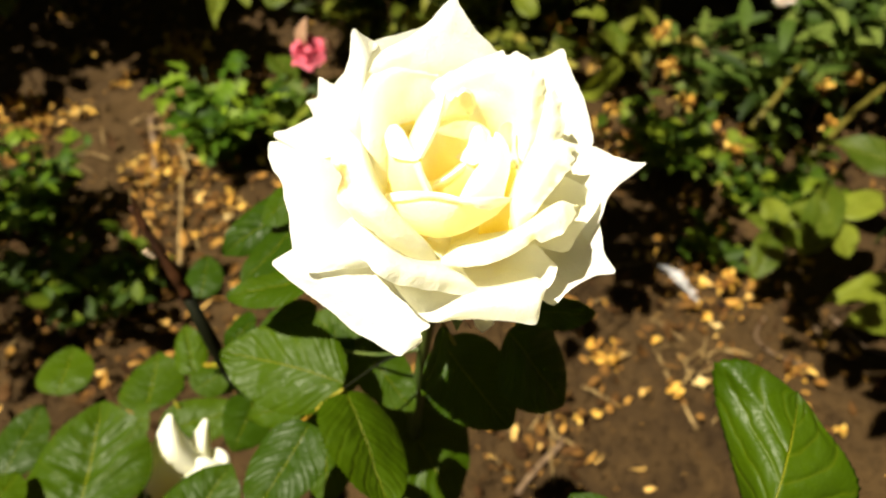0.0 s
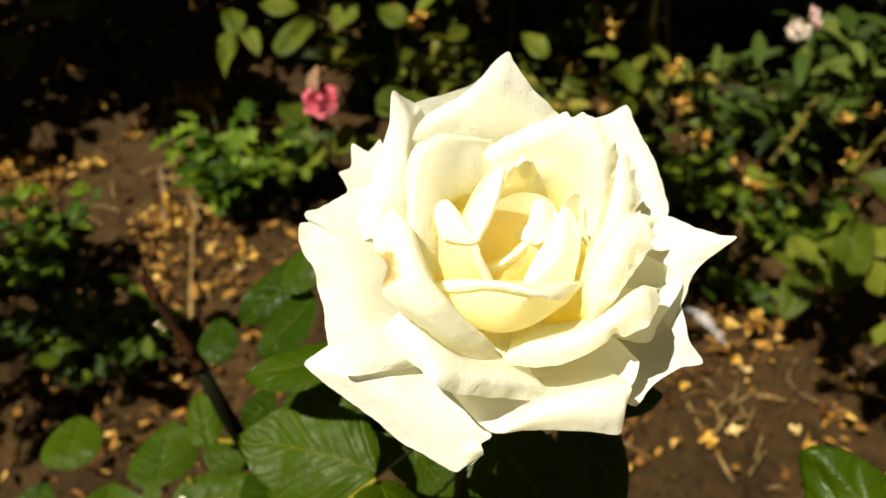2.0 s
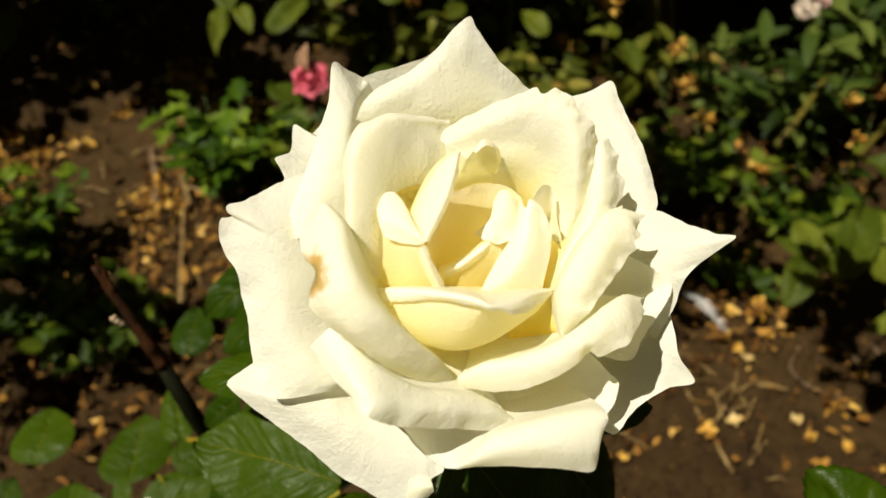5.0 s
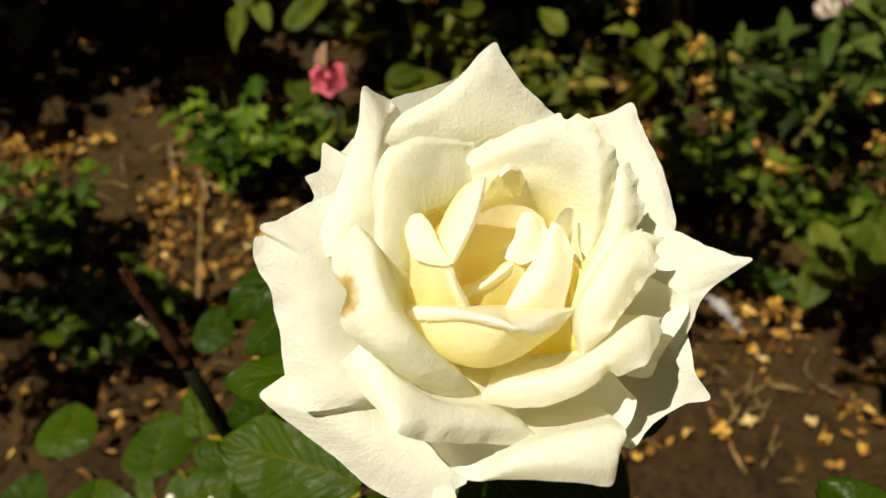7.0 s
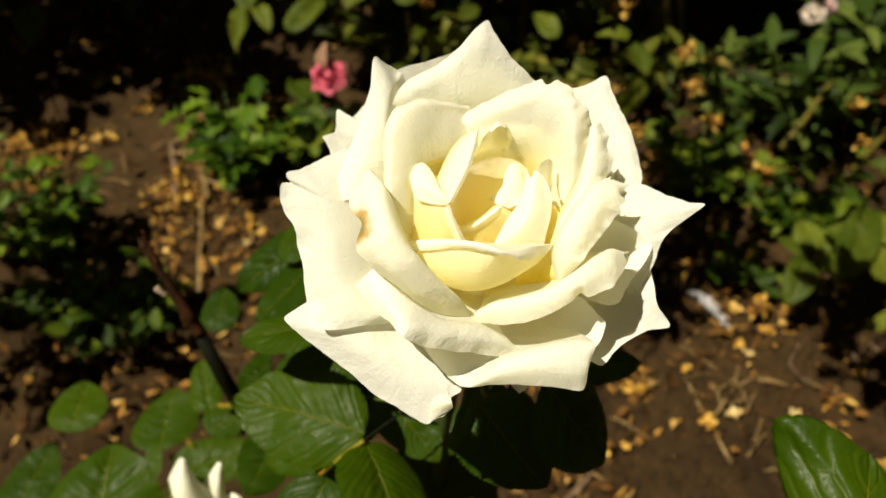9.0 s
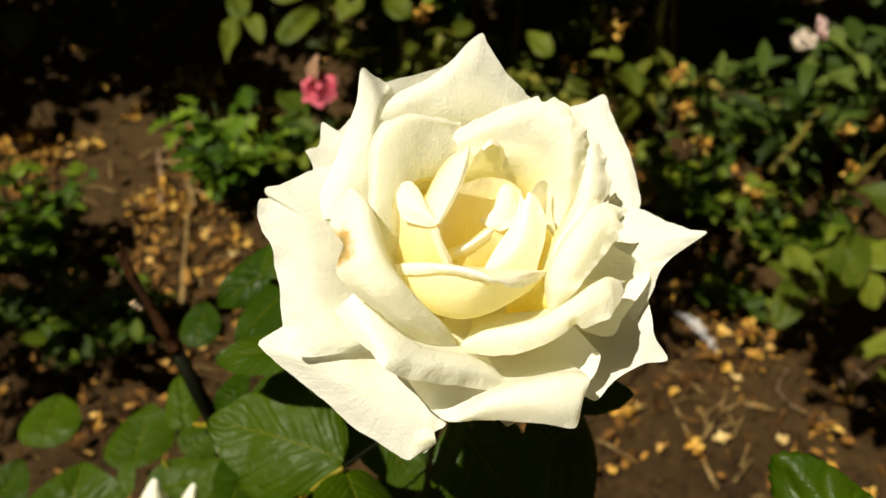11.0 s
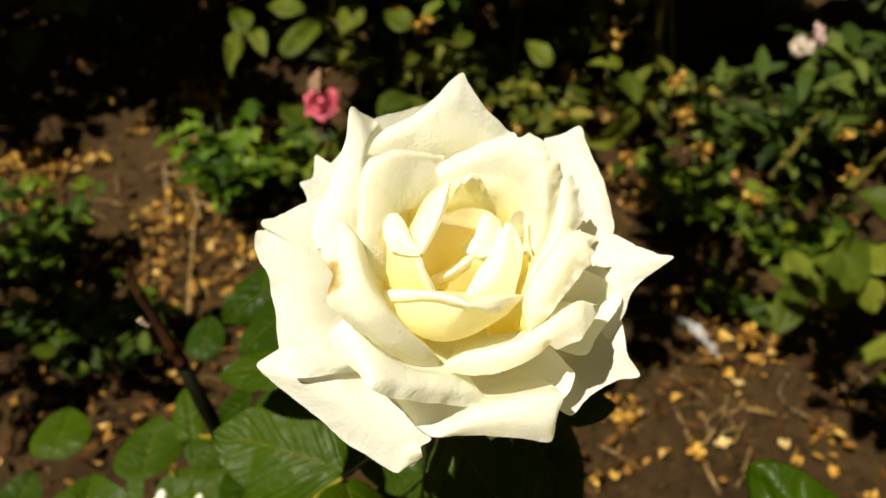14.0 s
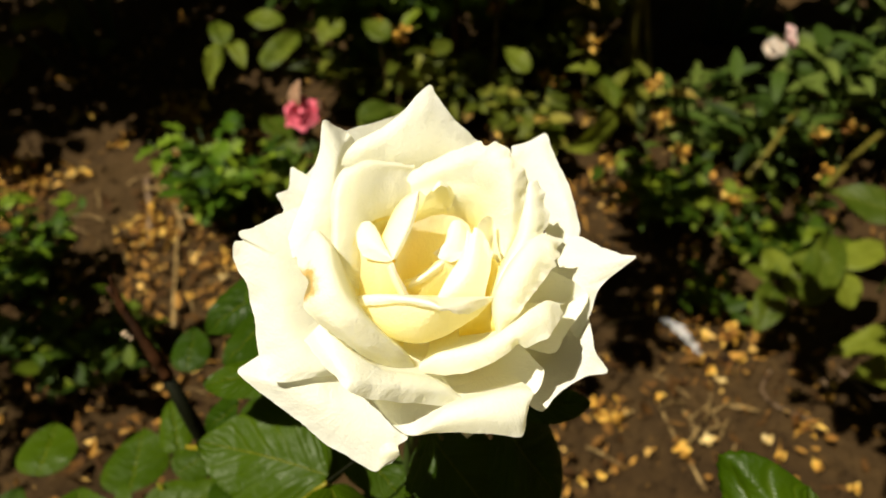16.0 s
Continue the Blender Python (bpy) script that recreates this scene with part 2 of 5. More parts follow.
def spline(points, n):
    """n points along a smooth curve through the given ones, evenly by length."""
    p = np.array(points, float)
    if len(p) == 1:
        return np.repeat(p, n, 0)
    ends = np.vstack([2 * p[0] - p[1], p, 2 * p[-1] - p[-2]])
    dense = []
    for a, b, c, d in zip(ends[:-3], ends[1:-2], ends[2:-1], ends[3:]):
        s = np.linspace(0, 1, 24, endpoint=False)[:, None]
        dense.append(b + 0.42 * s * (c - a) + s**2 * (3 * (c - b) - 0.84 * (c - a) - 0.42 * (d - b)) + s**3 * (-2 * (c - b) + 0.42 * (c - a) + 0.42 * (d - b)))
    dense = np.vstack([*dense, p[-1:]])
    run = np.r_[0, np.cumsum(np.linalg.norm(np.diff(dense, axis=0), axis=1))]
    want = np.linspace(0, run[-1], n)
    return np.stack([np.interp(want, run, dense[:, k]) for k in range(3)], 1)


def sheet(grid, uv=True):
    """A bmesh from a grid of points (rows, columns, 3), with its u and v."""
    rows, cols = grid.shape[:2]
    bm = bmesh.new()
    vs = [[bm.verts.new(grid[r, c]) for c in range(cols)] for r in range(rows)]
    layer = bm.loops.layers.uv.new("UVMap")
    for r in range(rows - 1):
        for c in range(cols - 1):
            quad = [(r, c), (r, c + 1), (r + 1, c + 1), (r + 1, c)]
            f = bm.faces.new([vs[a][b] for a, b in quad])
            for loop, (a, b) in zip(f.loops, quad):
                loop[layer].uv = (b / (cols - 1), a / (rows - 1))
    return bm


def thicken(ob, depth, offset=0.0):
    mod = ob.modifiers.new("thickness", "SOLIDIFY")
    mod.thickness, mod.offset = depth, offset
    return ob


def tube(points, r0, r1, sides=8, n=14, wobble=0.0, bm=None, seed=0):
    """A tapered stalk along a smooth curve, closed at both ends."""
    rng = np.random.default_rng(seed)
    bm = bm or bmesh.new()
    p = spline(points, n)
    p = p + rng.normal(0, wobble, p.shape)
    rings = []
    for i in range(n):
        d = Vector(p[min(i + 1, n - 1)] - p[max(i - 1, 0)]).normalized()
        a = d.orthogonal().normalized() if abs(d.z) > 0.95 else d.cross((0, 0, 1)).normalized()
        b = d.cross(a)
        r = (r0 + (r1 - r0) * i / (n - 1)) * (1 + rng.normal(0, 0.06))
        rings.append([bm.verts.new(Vector(p[i]) + r * (math.cos(t) * a + math.sin(t) * b)) for t in np.linspace(0, 2 * math.pi, sides, endpoint=False)])
    for x, y in zip(rings[:-1], rings[1:]):
        for k in range(sides):
            bm.faces.new((x[k], x[(k + 1) % sides], y[(k + 1) % sides], y[k]))
    bm.faces.new(rings[0][::-1])
    bm.faces.new(rings[-1])
    return bm


def leaf_grid(seed, wide=0.62, rows=76, cols=21, fold=0.16, droop=0.10, quilt=0.007, wave=0.035, tooth=0.05):
    """A toothed leaf of length 1 along +y from the origin, its face to +z, folded along the midrib and quilted between the veins."""
    rng = np.random.default_rng(seed)
    g = np.zeros((rows, cols, 3))
    ph = rng.uniform(0, 6, 4)
    for r in range(rows):
        v = r / (rows - 1)
        half = 0.5 * wide * math.sin(math.pi * min(1, v**0.78)) ** 0.58 * (1.05 - 0.1 * v)
        half *= 1 - 0.35 * max(0, v - 0.82) / 0.18
        half = max(half, 0.002)
        saw = (r % 3) / 2 - 0.5
        for c in range(cols):
            u = 2 * c / (cols - 1) - 1
            edge = max(0, (abs(u) - 0.85) / 0.15)
            x = half * u * (1 + tooth * edge * saw)
            z = fold * abs(x) - 0.45 * x * x / wide - droop * v * v
            run = ((v + 0.06 * noise.noise(Vector((3 * x, 3 * v, seed + 9)))) * 6.0 - abs(u) * 2.0) % 1.0
            z += quilt * math.sin(math.pi * run) * (1 - abs(u)) ** 0.4 * min(1, abs(u) * 5) * (half / (0.5 * wide))
            z += wave * u * u * math.sin(5 * v + ph[0] + (1.7 if u > 0 else 0)) + 0.015 * math.sin(7 * v + ph[1])
            z += 0.020 * noise.noise(Vector((4 * x, 5 * v, seed))) + 0.006 * noise.noise(Vector((11 * x, 11 * v, seed)))
            g[r, c] = (x + 0.025 * math.sin(3 * v + ph[2]), v, z)
    return g


LEAF_MESHES = [mesh_of("leaflet", sheet(leaf_grid(s, *a)), LEAF) for s, a in ((1, (0.70, 76, 21, 0.16, 0.10, 0.014)), (2, (0.78, 76, 21, 0.22, 0.10, 0.042)), (3, (0.66, 76, 21, 0.20, 0.10, 0.018)))]
FAR_MESHES = [mesh_of("leaflet", sheet(leaf_grid(s, w, 31, 11, fold=0.34, droop=d, wave=0.07, tooth=0.06)), LEAF_FAR) for s, w, d in ((5, 0.62, 0.1), (6, 0.52, 0.25), (7, 0.7, 0.0))]


def aim(base, tip, roll=0, lean=(0, -0.25, 1)):
    """The pose at base whose y runs to tip, with the face turned up, then rolled about y."""
    b, t = Vector(base), Vector(tip)
    y = (t - b).normalized()
    x = y.cross(Vector(lean)).normalized()
    z = x.cross(y)
    m = Matrix((x, y, z)).transposed().to_4x4()
    return Matrix.Translation(b) @ m @ pose(0, 0, 0, 0, roll, 0), (t - b).length


def leaflet(parent, base, tip, width, roll=0, kind=0, meshes=LEAF_MESHES):
    m, length = aim(base, tip, roll)
    me = meshes[kind].copy()
    ob = new("leaflet", me)
    ob.parent = parent
    wide = (0.70, 0.78, 0.66)[kind] if meshes is LEAF_MESHES else (0.62, 0.52, 0.7)[kind]
    me.transform(Matrix.Diagonal((width / wide, length, length, 1)))
    ob.matrix_basis = m
    return ob


# ---- ground ----
def ground():
    def spread(lo, hi, step):
        inner = np.arange(lo, hi + step / 2, step)
        far = np.array([0.03, 0.08, 0.16, 0.3, 0.6, 1.2, 2.5, 5, 12, 30, 80, 200])
        return np.r_[lo - far[::-1], inner, hi + far]
    xs, ys = spread(-1.25, 1.25, 0.0125), spread(0.3, 2.0, 0.0125)
    g = np.zeros((len(ys), len(xs), 3))
    for i, y in enumerate(ys):
        for k, x in enumerate(xs):
            q = Vector((x, y, 0))
            near = 1.0 if abs(x) < 1.5 and -0.2 < y < 2.4 else 0.0
            z = near * (0.016 * noise.noise(q * 4) + 0.012 * noise.noise(q * 13) + 0.008 * noise.noise(q * 34) + 0.004 * noise.noise(q * 70))
            g[i, k] = (x, y, z)
    ob = new("ground", mesh_of("ground", sheet(g), SOIL))
    return tagged(ob, "dry brown garden soil with fine crumbs and low clods", "soil", kind="structure")


def soil_z(x, y):
    q = Vector((x, y, 0))
    return 0.016 * noise.noise(q * 4) + 0.012 * noise.noise(q * 13) + 0.008 * noise.noise(q * 34)


ground()


# ---- the rose bush with the open bloom ----
rose_bush = thing("rose_bush", "leafy rose bush with one large open cream-white bloom", "rose bush", at=(0.03, 0.27, 0.0))
HOME = Matrix.Translation((-0.03, -0.27, 0.0))


def bush_part(name, bm, material, label=""):
    ob = part(name, bm, material, rose_bush, label)
    ob.matrix_parent_inverse = HOME
    return ob


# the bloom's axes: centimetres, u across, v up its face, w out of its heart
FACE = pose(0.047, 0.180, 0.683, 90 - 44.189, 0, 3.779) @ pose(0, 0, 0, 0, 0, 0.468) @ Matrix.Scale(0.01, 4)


def bloom_base():
    bm = bmesh.new()
    rows = [(-4.9, 0.22), (-4.7, 0.42), (-4.3, 0.62), (-3.9, 0.66), (-3.5, 0.9), (-3.2, 0.55), (-2.9, 0.05)]
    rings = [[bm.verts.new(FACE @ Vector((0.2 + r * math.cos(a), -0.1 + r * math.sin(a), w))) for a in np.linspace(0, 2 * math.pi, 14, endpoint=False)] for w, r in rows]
    for x, y in zip(rings[:-1], rings[1:]):
        for k in range(14):
            bm.faces.new((x[k], x[(k + 1) % 14], y[(k + 1) % 14], y[k]))
    bm.faces.new(rings[0][::-1])
    bm.faces.new(rings[-1])
    return bm


bloom = bush_part("bloom", bloom_base(), SEPAL, "cream-white double bloom with pointed reflexed petals and a pale yellow heart")
COUNT = [0]


def crimp(g, material, frills):
    """Turns a grid of points into a petal: crepe, faint ribs and an uneven rim."""
    rows, n = g.shape[:2]
    rng = np.random.default_rng(COUNT[0])
    ph = rng.uniform(0, 6, 4)
    ribs = 0.006 * min(1.0, float(np.linalg.norm(np.diff(g[-1], axis=0), axis=1).sum()) / 6.0)
    for r in range(rows):
        v = r / (rows - 1)
        for k in range(n):
            u = k / (n - 1)
            q = Vector(g[r, k])
            d = 0.032 * noise.noise(q * 0.9 + Vector((COUNT[0], 0, 0))) * v + 0.016 * noise.noise(q * 3.1) * v + 0.003 * noise.noise(q * 8) * v
            d += ribs * math.sin(34 * u + ph[0] + 3 * noise.noise(q)) * v * v
            edge = max(0, v - 0.86) / 0.14
            frill = frills * 0.10 * noise.noise(q * 1.9 + Vector((0, COUNT[0], 0))) + frills * 0.05 * noise.noise(q * 5.5)
            g[r, k, 2] += d + edge * frill
            g[r, k, 0] += 0.25 * d + 0.6 * edge * edge * frill
            g[r, k, 1] += 0.6 * edge * edge * frill
    bm = sheet(g)
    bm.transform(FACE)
    ob = part("petal", bm, material, bloom)
    ob.matrix_parent_inverse = Matrix.Identity(4)
    return ob


def fold(rows, material=PETAL, frills=1.0):
    """A petal lofted through several curves, from its base over the bend to its rolled rim."""
    n = 100
    COUNT[0] += 1
    keys = np.array([spline(r, n) for r in rows])
    return crimp(np.array([spline(keys[:, k], 46) for k in range(n)]).transpose(1, 0, 2), material, frills)


# back petal
fold([[(-0.74,1.01,-4.00), (0.53,1.00,-4.00)],
      [(-2.00,2.33,-2.90), (0.02,2.71,-2.90)],
      [(-2.57,3.35,-2.30), (-2.23,3.71,-2.15), (-1.60,3.89,-2.05), (-0.91,4.11,-1.95), (-0.51,4.36,-2.10), (-0.05,3.75,-2.30)]], OUTER, 0.3)
# top petal
fold([[(-0.93,0.83,-4.00), (0.92,0.92,-4.00)],
      [(-1.91,1.92,-1.90), (-0.70,2.58,-1.80), (0.40,2.71,-2.00), (1.88,2.17,-2.50)],
      [(-2.15,2.58,-1.35), (-1.72,2.94,-1.25), (-0.94,3.41,-1.38), (-0.09,3.92,-1.48), (0.51,3.58,-1.70), (1.51,3.02,-2.10)],
      [(-2.27,2.65,-1.25), (-2.11,3.03,-1.25), (-1.81,3.33,-1.35), (-1.23,3.68,-1.45), (-0.71,4.12,-1.48), (-0.33,4.57,-1.42), (-0.03,4.78,-1.35), (0.12,4.55,-1.40), (0.41,4.15,-1.52), (0.81,3.78,-1.72), (1.26,3.44,-1.95), (1.72,3.17,-2.15)]], PETAL, 0.35)
# jagged petal
fold([[(-1.38,0.68,-4.00), (-0.86,0.98,-4.00)],
      [(-2.68,1.55,-2.80), (-2.76,2.46,-3.10)],
      [(-4.03,1.25,-2.00), (-3.86,1.58,-2.20), (-4.09,1.99,-2.30), (-3.85,2.22,-2.75), (-3.90,2.87,-3.30), (-3.64,2.76,-3.20), (-3.43,2.67,-3.10), (-3.15,2.97,-3.00)]], OUTER, 0.3)
# pointed side petal
fold([[(-1.31,0.66,-4.00), (-0.78,0.99,-4.00)],
      [(-1.90,0.66,-1.60), (-2.15,1.57,-1.35), (-2.21,2.52,-1.45), (-1.99,3.39,-2.00)],
      [(-2.88,0.42,-0.80), (-2.75,1.23,-0.82), (-2.50,2.17,-0.98), (-2.30,2.99,-1.25), (-2.16,3.52,-1.80)],
      [(-3.46,0.22,-0.78), (-3.54,0.48,-0.82), (-3.45,0.88,-0.88), (-3.23,1.51,-0.95), (-3.04,2.10,-1.02), (-2.90,2.62,-1.10), (-2.79,3.04,-1.15), (-2.73,3.78,-1.23), (-2.45,3.71,-1.60), (-2.18,3.66,-1.95)]], OUTER, 0.35)
# left petal
fold([[(-1.36,-0.10,-4.00), (-1.05,-0.41,-4.00)],
      [(-1.87,0.69,-2.10), (-2.28,-0.84,-1.40), (-1.70,-2.03,-1.60)],
      [(-2.79,1.35,-1.40), (-3.42,0.55,-0.78), (-3.39,-0.48,-0.50), (-3.24,-1.47,-0.34), (-2.73,-2.09,-0.30), (-1.62,-2.30,-0.75)],
      [(-3.05,1.73,-1.70), (-3.82,1.35,-1.20), (-4.37,0.97,-0.80), (-4.60,0.92,-0.68), (-4.61,0.79,-0.60), (-4.55,0.68,-0.80), (-4.74,0.64,-0.68), (-4.75,0.25,-0.66), (-4.41,-0.40,-0.62), (-4.19,-1.15,-0.52), (-4.01,-2.01,-0.40), (-3.70,-2.64,-0.27), (-2.95,-2.60,-0.30), (-2.05,-2.49,-0.65)]], OUTER, 0.8)
# lower left petal
fold([[(-1.22,-1.20,-4.00), (-0.73,-1.35,-4.00)],
      [(-2.83,-2.03,-1.05), (-2.13,-2.74,-0.85), (-1.10,-2.72,-1.00)],
      [(-3.50,-2.51,-0.55), (-2.70,-3.08,-0.44), (-1.78,-3.66,-0.40), (-0.96,-3.67,-0.32), (-0.62,-3.20,-0.55)],
      [(-3.90,-1.96,-1.15), (-4.36,-2.27,-0.92), (-4.61,-2.53,-0.78), (-4.02,-2.99,-0.72), (-3.21,-3.55,-0.64), (-2.34,-4.20,-0.56), (-1.49,-4.66,-0.46), (-1.20,-4.77,-0.40), (-1.01,-4.63,-0.34), (-0.83,-4.55,-0.30), (-0.63,-4.32,-0.26), (-0.67,-4.11,-0.27), (-0.45,-3.92,-0.30), (-0.86,-3.40,-0.55)]], OUTER, 0.5)
# turned tip
fold([[(-1.10,-4.16,-0.32), (-0.94,-4.06,-0.22), (-0.71,-4.07,-0.20)],
      [(-1.09,-4.32,-0.20), (-0.88,-4.24,-0.10), (-0.65,-4.20,-0.10)],
      [(-1.16,-4.74,-0.36), (-0.92,-4.52,-0.22), (-0.62,-4.34,-0.20)]], OUTER, 0.2)
# upper right petal
fold([[(1.15,0.85,-4.00), (1.78,0.53,-4.00)],
      [(1.82,2.40,-3.20), (2.52,2.40,-2.95), (2.94,1.37,-2.60)],
      [(2.21,3.26,-2.90), (2.89,3.27,-2.78), (3.35,2.52,-2.45), (3.61,1.65,-2.15), (3.59,0.88,-2.12), (3.38,0.17,-2.30)],
      [(2.25,3.53,-2.95), (2.76,3.69,-3.00), (3.21,3.93,-3.00), (3.33,3.52,-2.85), (3.52,2.96,-2.62), (3.74,2.32,-2.40), (3.90,1.74,-2.22), (3.98,1.25,-2.08), (3.96,1.01,-2.05), (3.85,0.61,-2.12), (3.64,0.14,-2.30), (3.42,-0.32,-2.50)]], OUTER, 0.35)
# right petal
fold([[(1.32,-0.10,-4.00), (1.46,-0.89,-4.00)],
      [(2.51,0.63,-2.40), (2.76,-0.06,-2.10), (2.80,-0.90,-2.10)],
      [(3.27,0.77,-2.05), (3.74,0.39,-1.50), (3.73,-0.28,-1.35), (3.40,-1.18,-1.60)],
      [(3.59,0.99,-2.25), (3.97,1.00,-1.98), (4.37,0.72,-1.50), (4.82,0.50,-1.00), (5.09,0.43,-0.75), (4.87,0.20,-0.90), (4.55,-0.08,-1.10), (4.30,-0.36,-1.15), (4.20,-0.65,-1.25), (4.10,-1.07,-1.40), (3.84,-1.70,-1.65)]], OUTER, 0.35)
# lower right petal
fold([[(1.15,-0.89,-4.00), (0.83,-1.52,-4.00)],
      [(2.53,-1.32,-2.00), (2.39,-2.13,-1.80), (1.99,-2.54,-1.70)],
      [(3.48,-1.26,-1.85), (3.67,-1.91,-1.60), (3.44,-2.50,-1.40), (2.64,-2.95,-1.10)],
      [(4.09,-1.05,-1.95), (4.15,-1.21,-1.62), (4.20,-1.60,-1.42), (4.27,-1.99,-1.36), (4.56,-2.48,-1.36), (4.05,-2.57,-1.30), (3.55,-2.79,-1.10), (3.13,-3.07,-0.90), (2.77,-3.36,-0.67), (2.31,-3.14,-1.00)]], OUTER, 0.4)
# right inner petal
fold([[(0.80,-0.57,-3.60), (1.12,-1.19,-3.60)],
      [(2.47,-0.49,-1.90), (2.54,-1.30,-1.70), (1.93,-1.72,-1.60)],
      [(2.95,0.15,-1.35), (3.59,-0.18,-1.20), (3.99,-0.50,-1.20), (3.88,-0.86,-1.10), (3.48,-1.39,-0.90), (3.11,-1.92,-0.65), (2.59,-1.89,-0.72), (2.09,-1.77,-0.85)]], PETAL, 0.4)
# lower inner petal
fold([[(0.21,-1.35,-4.00), (0.84,-1.35,-4.00)],
      [(1.79,-1.85,-1.50), (1.52,-2.49,-1.20), (0.34,-2.44,-1.40)],
      [(2.26,-1.78,-0.70), (2.56,-2.09,-0.50), (2.80,-2.35,-0.35), (2.64,-2.81,-0.32), (2.21,-3.12,-0.40), (1.34,-3.30,-0.45), (0.40,-3.31,-0.55), (-0.05,-2.49,-0.65)]], PETAL, 0.3)
# front lower petal
fold([[(-0.57,-1.52,-4.20), (0.53,-1.52,-4.20)],
      [(-1.42,-2.72,-0.90), (-0.31,-2.91,-0.80), (0.84,-2.84,-0.75), (2.12,-2.53,-0.80)],
      [(-1.35,-2.96,-0.15), (-0.97,-3.39,0.02), (-0.58,-3.69,0.12), (-0.28,-3.71,0.22), (-0.03,-3.51,0.42), (0.34,-3.14,0.50), (0.98,-2.90,0.50), (1.69,-2.74,0.46), (2.18,-2.69,0.42), (2.39,-2.71,0.40)],
      [(-1.35,-2.96,-0.10), (-0.95,-3.40,0.08), (-0.55,-3.72,0.18), (-0.22,-3.76,0.30), (0.04,-3.58,0.52), (0.40,-3.34,0.72), (1.03,-3.23,0.78), (1.68,-3.19,0.74), (2.16,-3.17,0.64), (2.32,-2.99,0.50)],
      [(-1.35,-2.98,-0.15), (-0.94,-3.43,0.02), (-0.52,-3.78,0.10), (-0.16,-3.78,0.20), (0.15,-3.68,0.38), (0.61,-3.65,0.48), (1.20,-3.66,0.48), (1.74,-3.70,0.46), (2.17,-3.73,0.44), (2.28,-3.28,0.38)]], OUTER, 0.35)
# deep floor
fold([[(-1.63,-1.34,-2.00), (0.08,-2.04,-2.00)],
      [(-1.81,-0.28,-2.00), (-0.01,-0.20,-2.30), (1.92,-0.10,-2.00)],
      [(-1.63,0.76,-1.60), (0.05,1.58,-1.70), (1.67,0.91,-1.70), (2.00,-0.77,-1.60)]], DEEP, 0.4)
# inner left wall
fold([[(-0.79,-0.77,-1.60), (-0.09,1.19,-1.70)],
      [(-1.32,-0.70,-0.75), (-1.40,0.52,-0.80), (-1.05,1.05,-1.10), (-0.31,1.33,-1.40)],
      [(-1.84,-0.65,-0.35), (-1.85,-0.03,-0.20), (-1.81,0.65,-0.22), (-1.65,1.02,-0.42), (-1.28,1.27,-0.74), (-0.84,1.40,-1.00), (-0.29,1.51,-1.20)]], DEEP, 0.4)
# outer left wall
fold([[(-0.30,1.19,-2.00), (-0.79,-0.22,-2.00)],
      [(-0.49,1.55,-1.30), (-0.95,1.40,-0.98), (-1.38,1.13,-0.70), (-1.60,0.62,-0.50), (-1.63,-0.01,-0.44), (-1.63,-0.65,-0.55)],
      [(-0.40,2.45,-1.45), (-0.72,2.47,-1.18), (-1.15,2.35,-0.85), (-1.50,2.07,-0.52), (-1.76,1.65,-0.30), (-1.91,1.06,-0.15), (-1.98,0.46,-0.05), (-1.95,-0.16,0.00), (-1.83,-0.64,-0.05)],
      [(-0.41,2.64,-1.40), (-0.73,2.62,-1.13), (-1.22,2.62,-0.80), (-1.71,2.49,-0.42), (-2.05,2.14,-0.15), (-2.19,1.56,-0.02), (-2.21,0.81,0.03), (-2.17,0.08,0.08), (-1.99,-0.53,0.02)],
      [(-0.41,2.75,-1.55), (-0.75,2.72,-1.33), (-1.23,2.73,-1.05), (-1.76,2.63,-0.75), (-2.12,2.44,-0.50), (-2.29,2.12,-0.38), (-2.37,1.71,-0.30), (-2.36,0.95,-0.25), (-2.29,0.20,-0.15), (-2.06,-0.47,-0.10)]], INNER, 0.9)
# scalloped panel
fold([[(0.82,0.27,-2.40), (0.99,-0.29,-2.40)],
      [(1.64,1.78,-1.60), (1.82,0.57,-1.50), (1.62,-0.38,-1.20)],
      [(2.35,2.22,-0.75), (2.38,1.58,-0.55), (2.28,0.93,-0.40), (1.98,0.41,-0.35), (1.68,-0.11,-0.30), (1.59,-0.55,-0.40)],
      [(2.47,2.27,-0.78), (2.68,2.31,-0.82), (2.85,1.99,-0.82), (2.84,1.69,-0.78), (2.96,1.48,-0.80), (2.93,1.21,-0.75), (2.80,1.00,-0.70), (2.79,0.69,-0.62), (2.53,0.19,-0.50), (2.08,-0.22,-0.42), (1.81,-0.35,-0.40), (1.66,-0.61,-0.45)]], PETAL, 0.9)
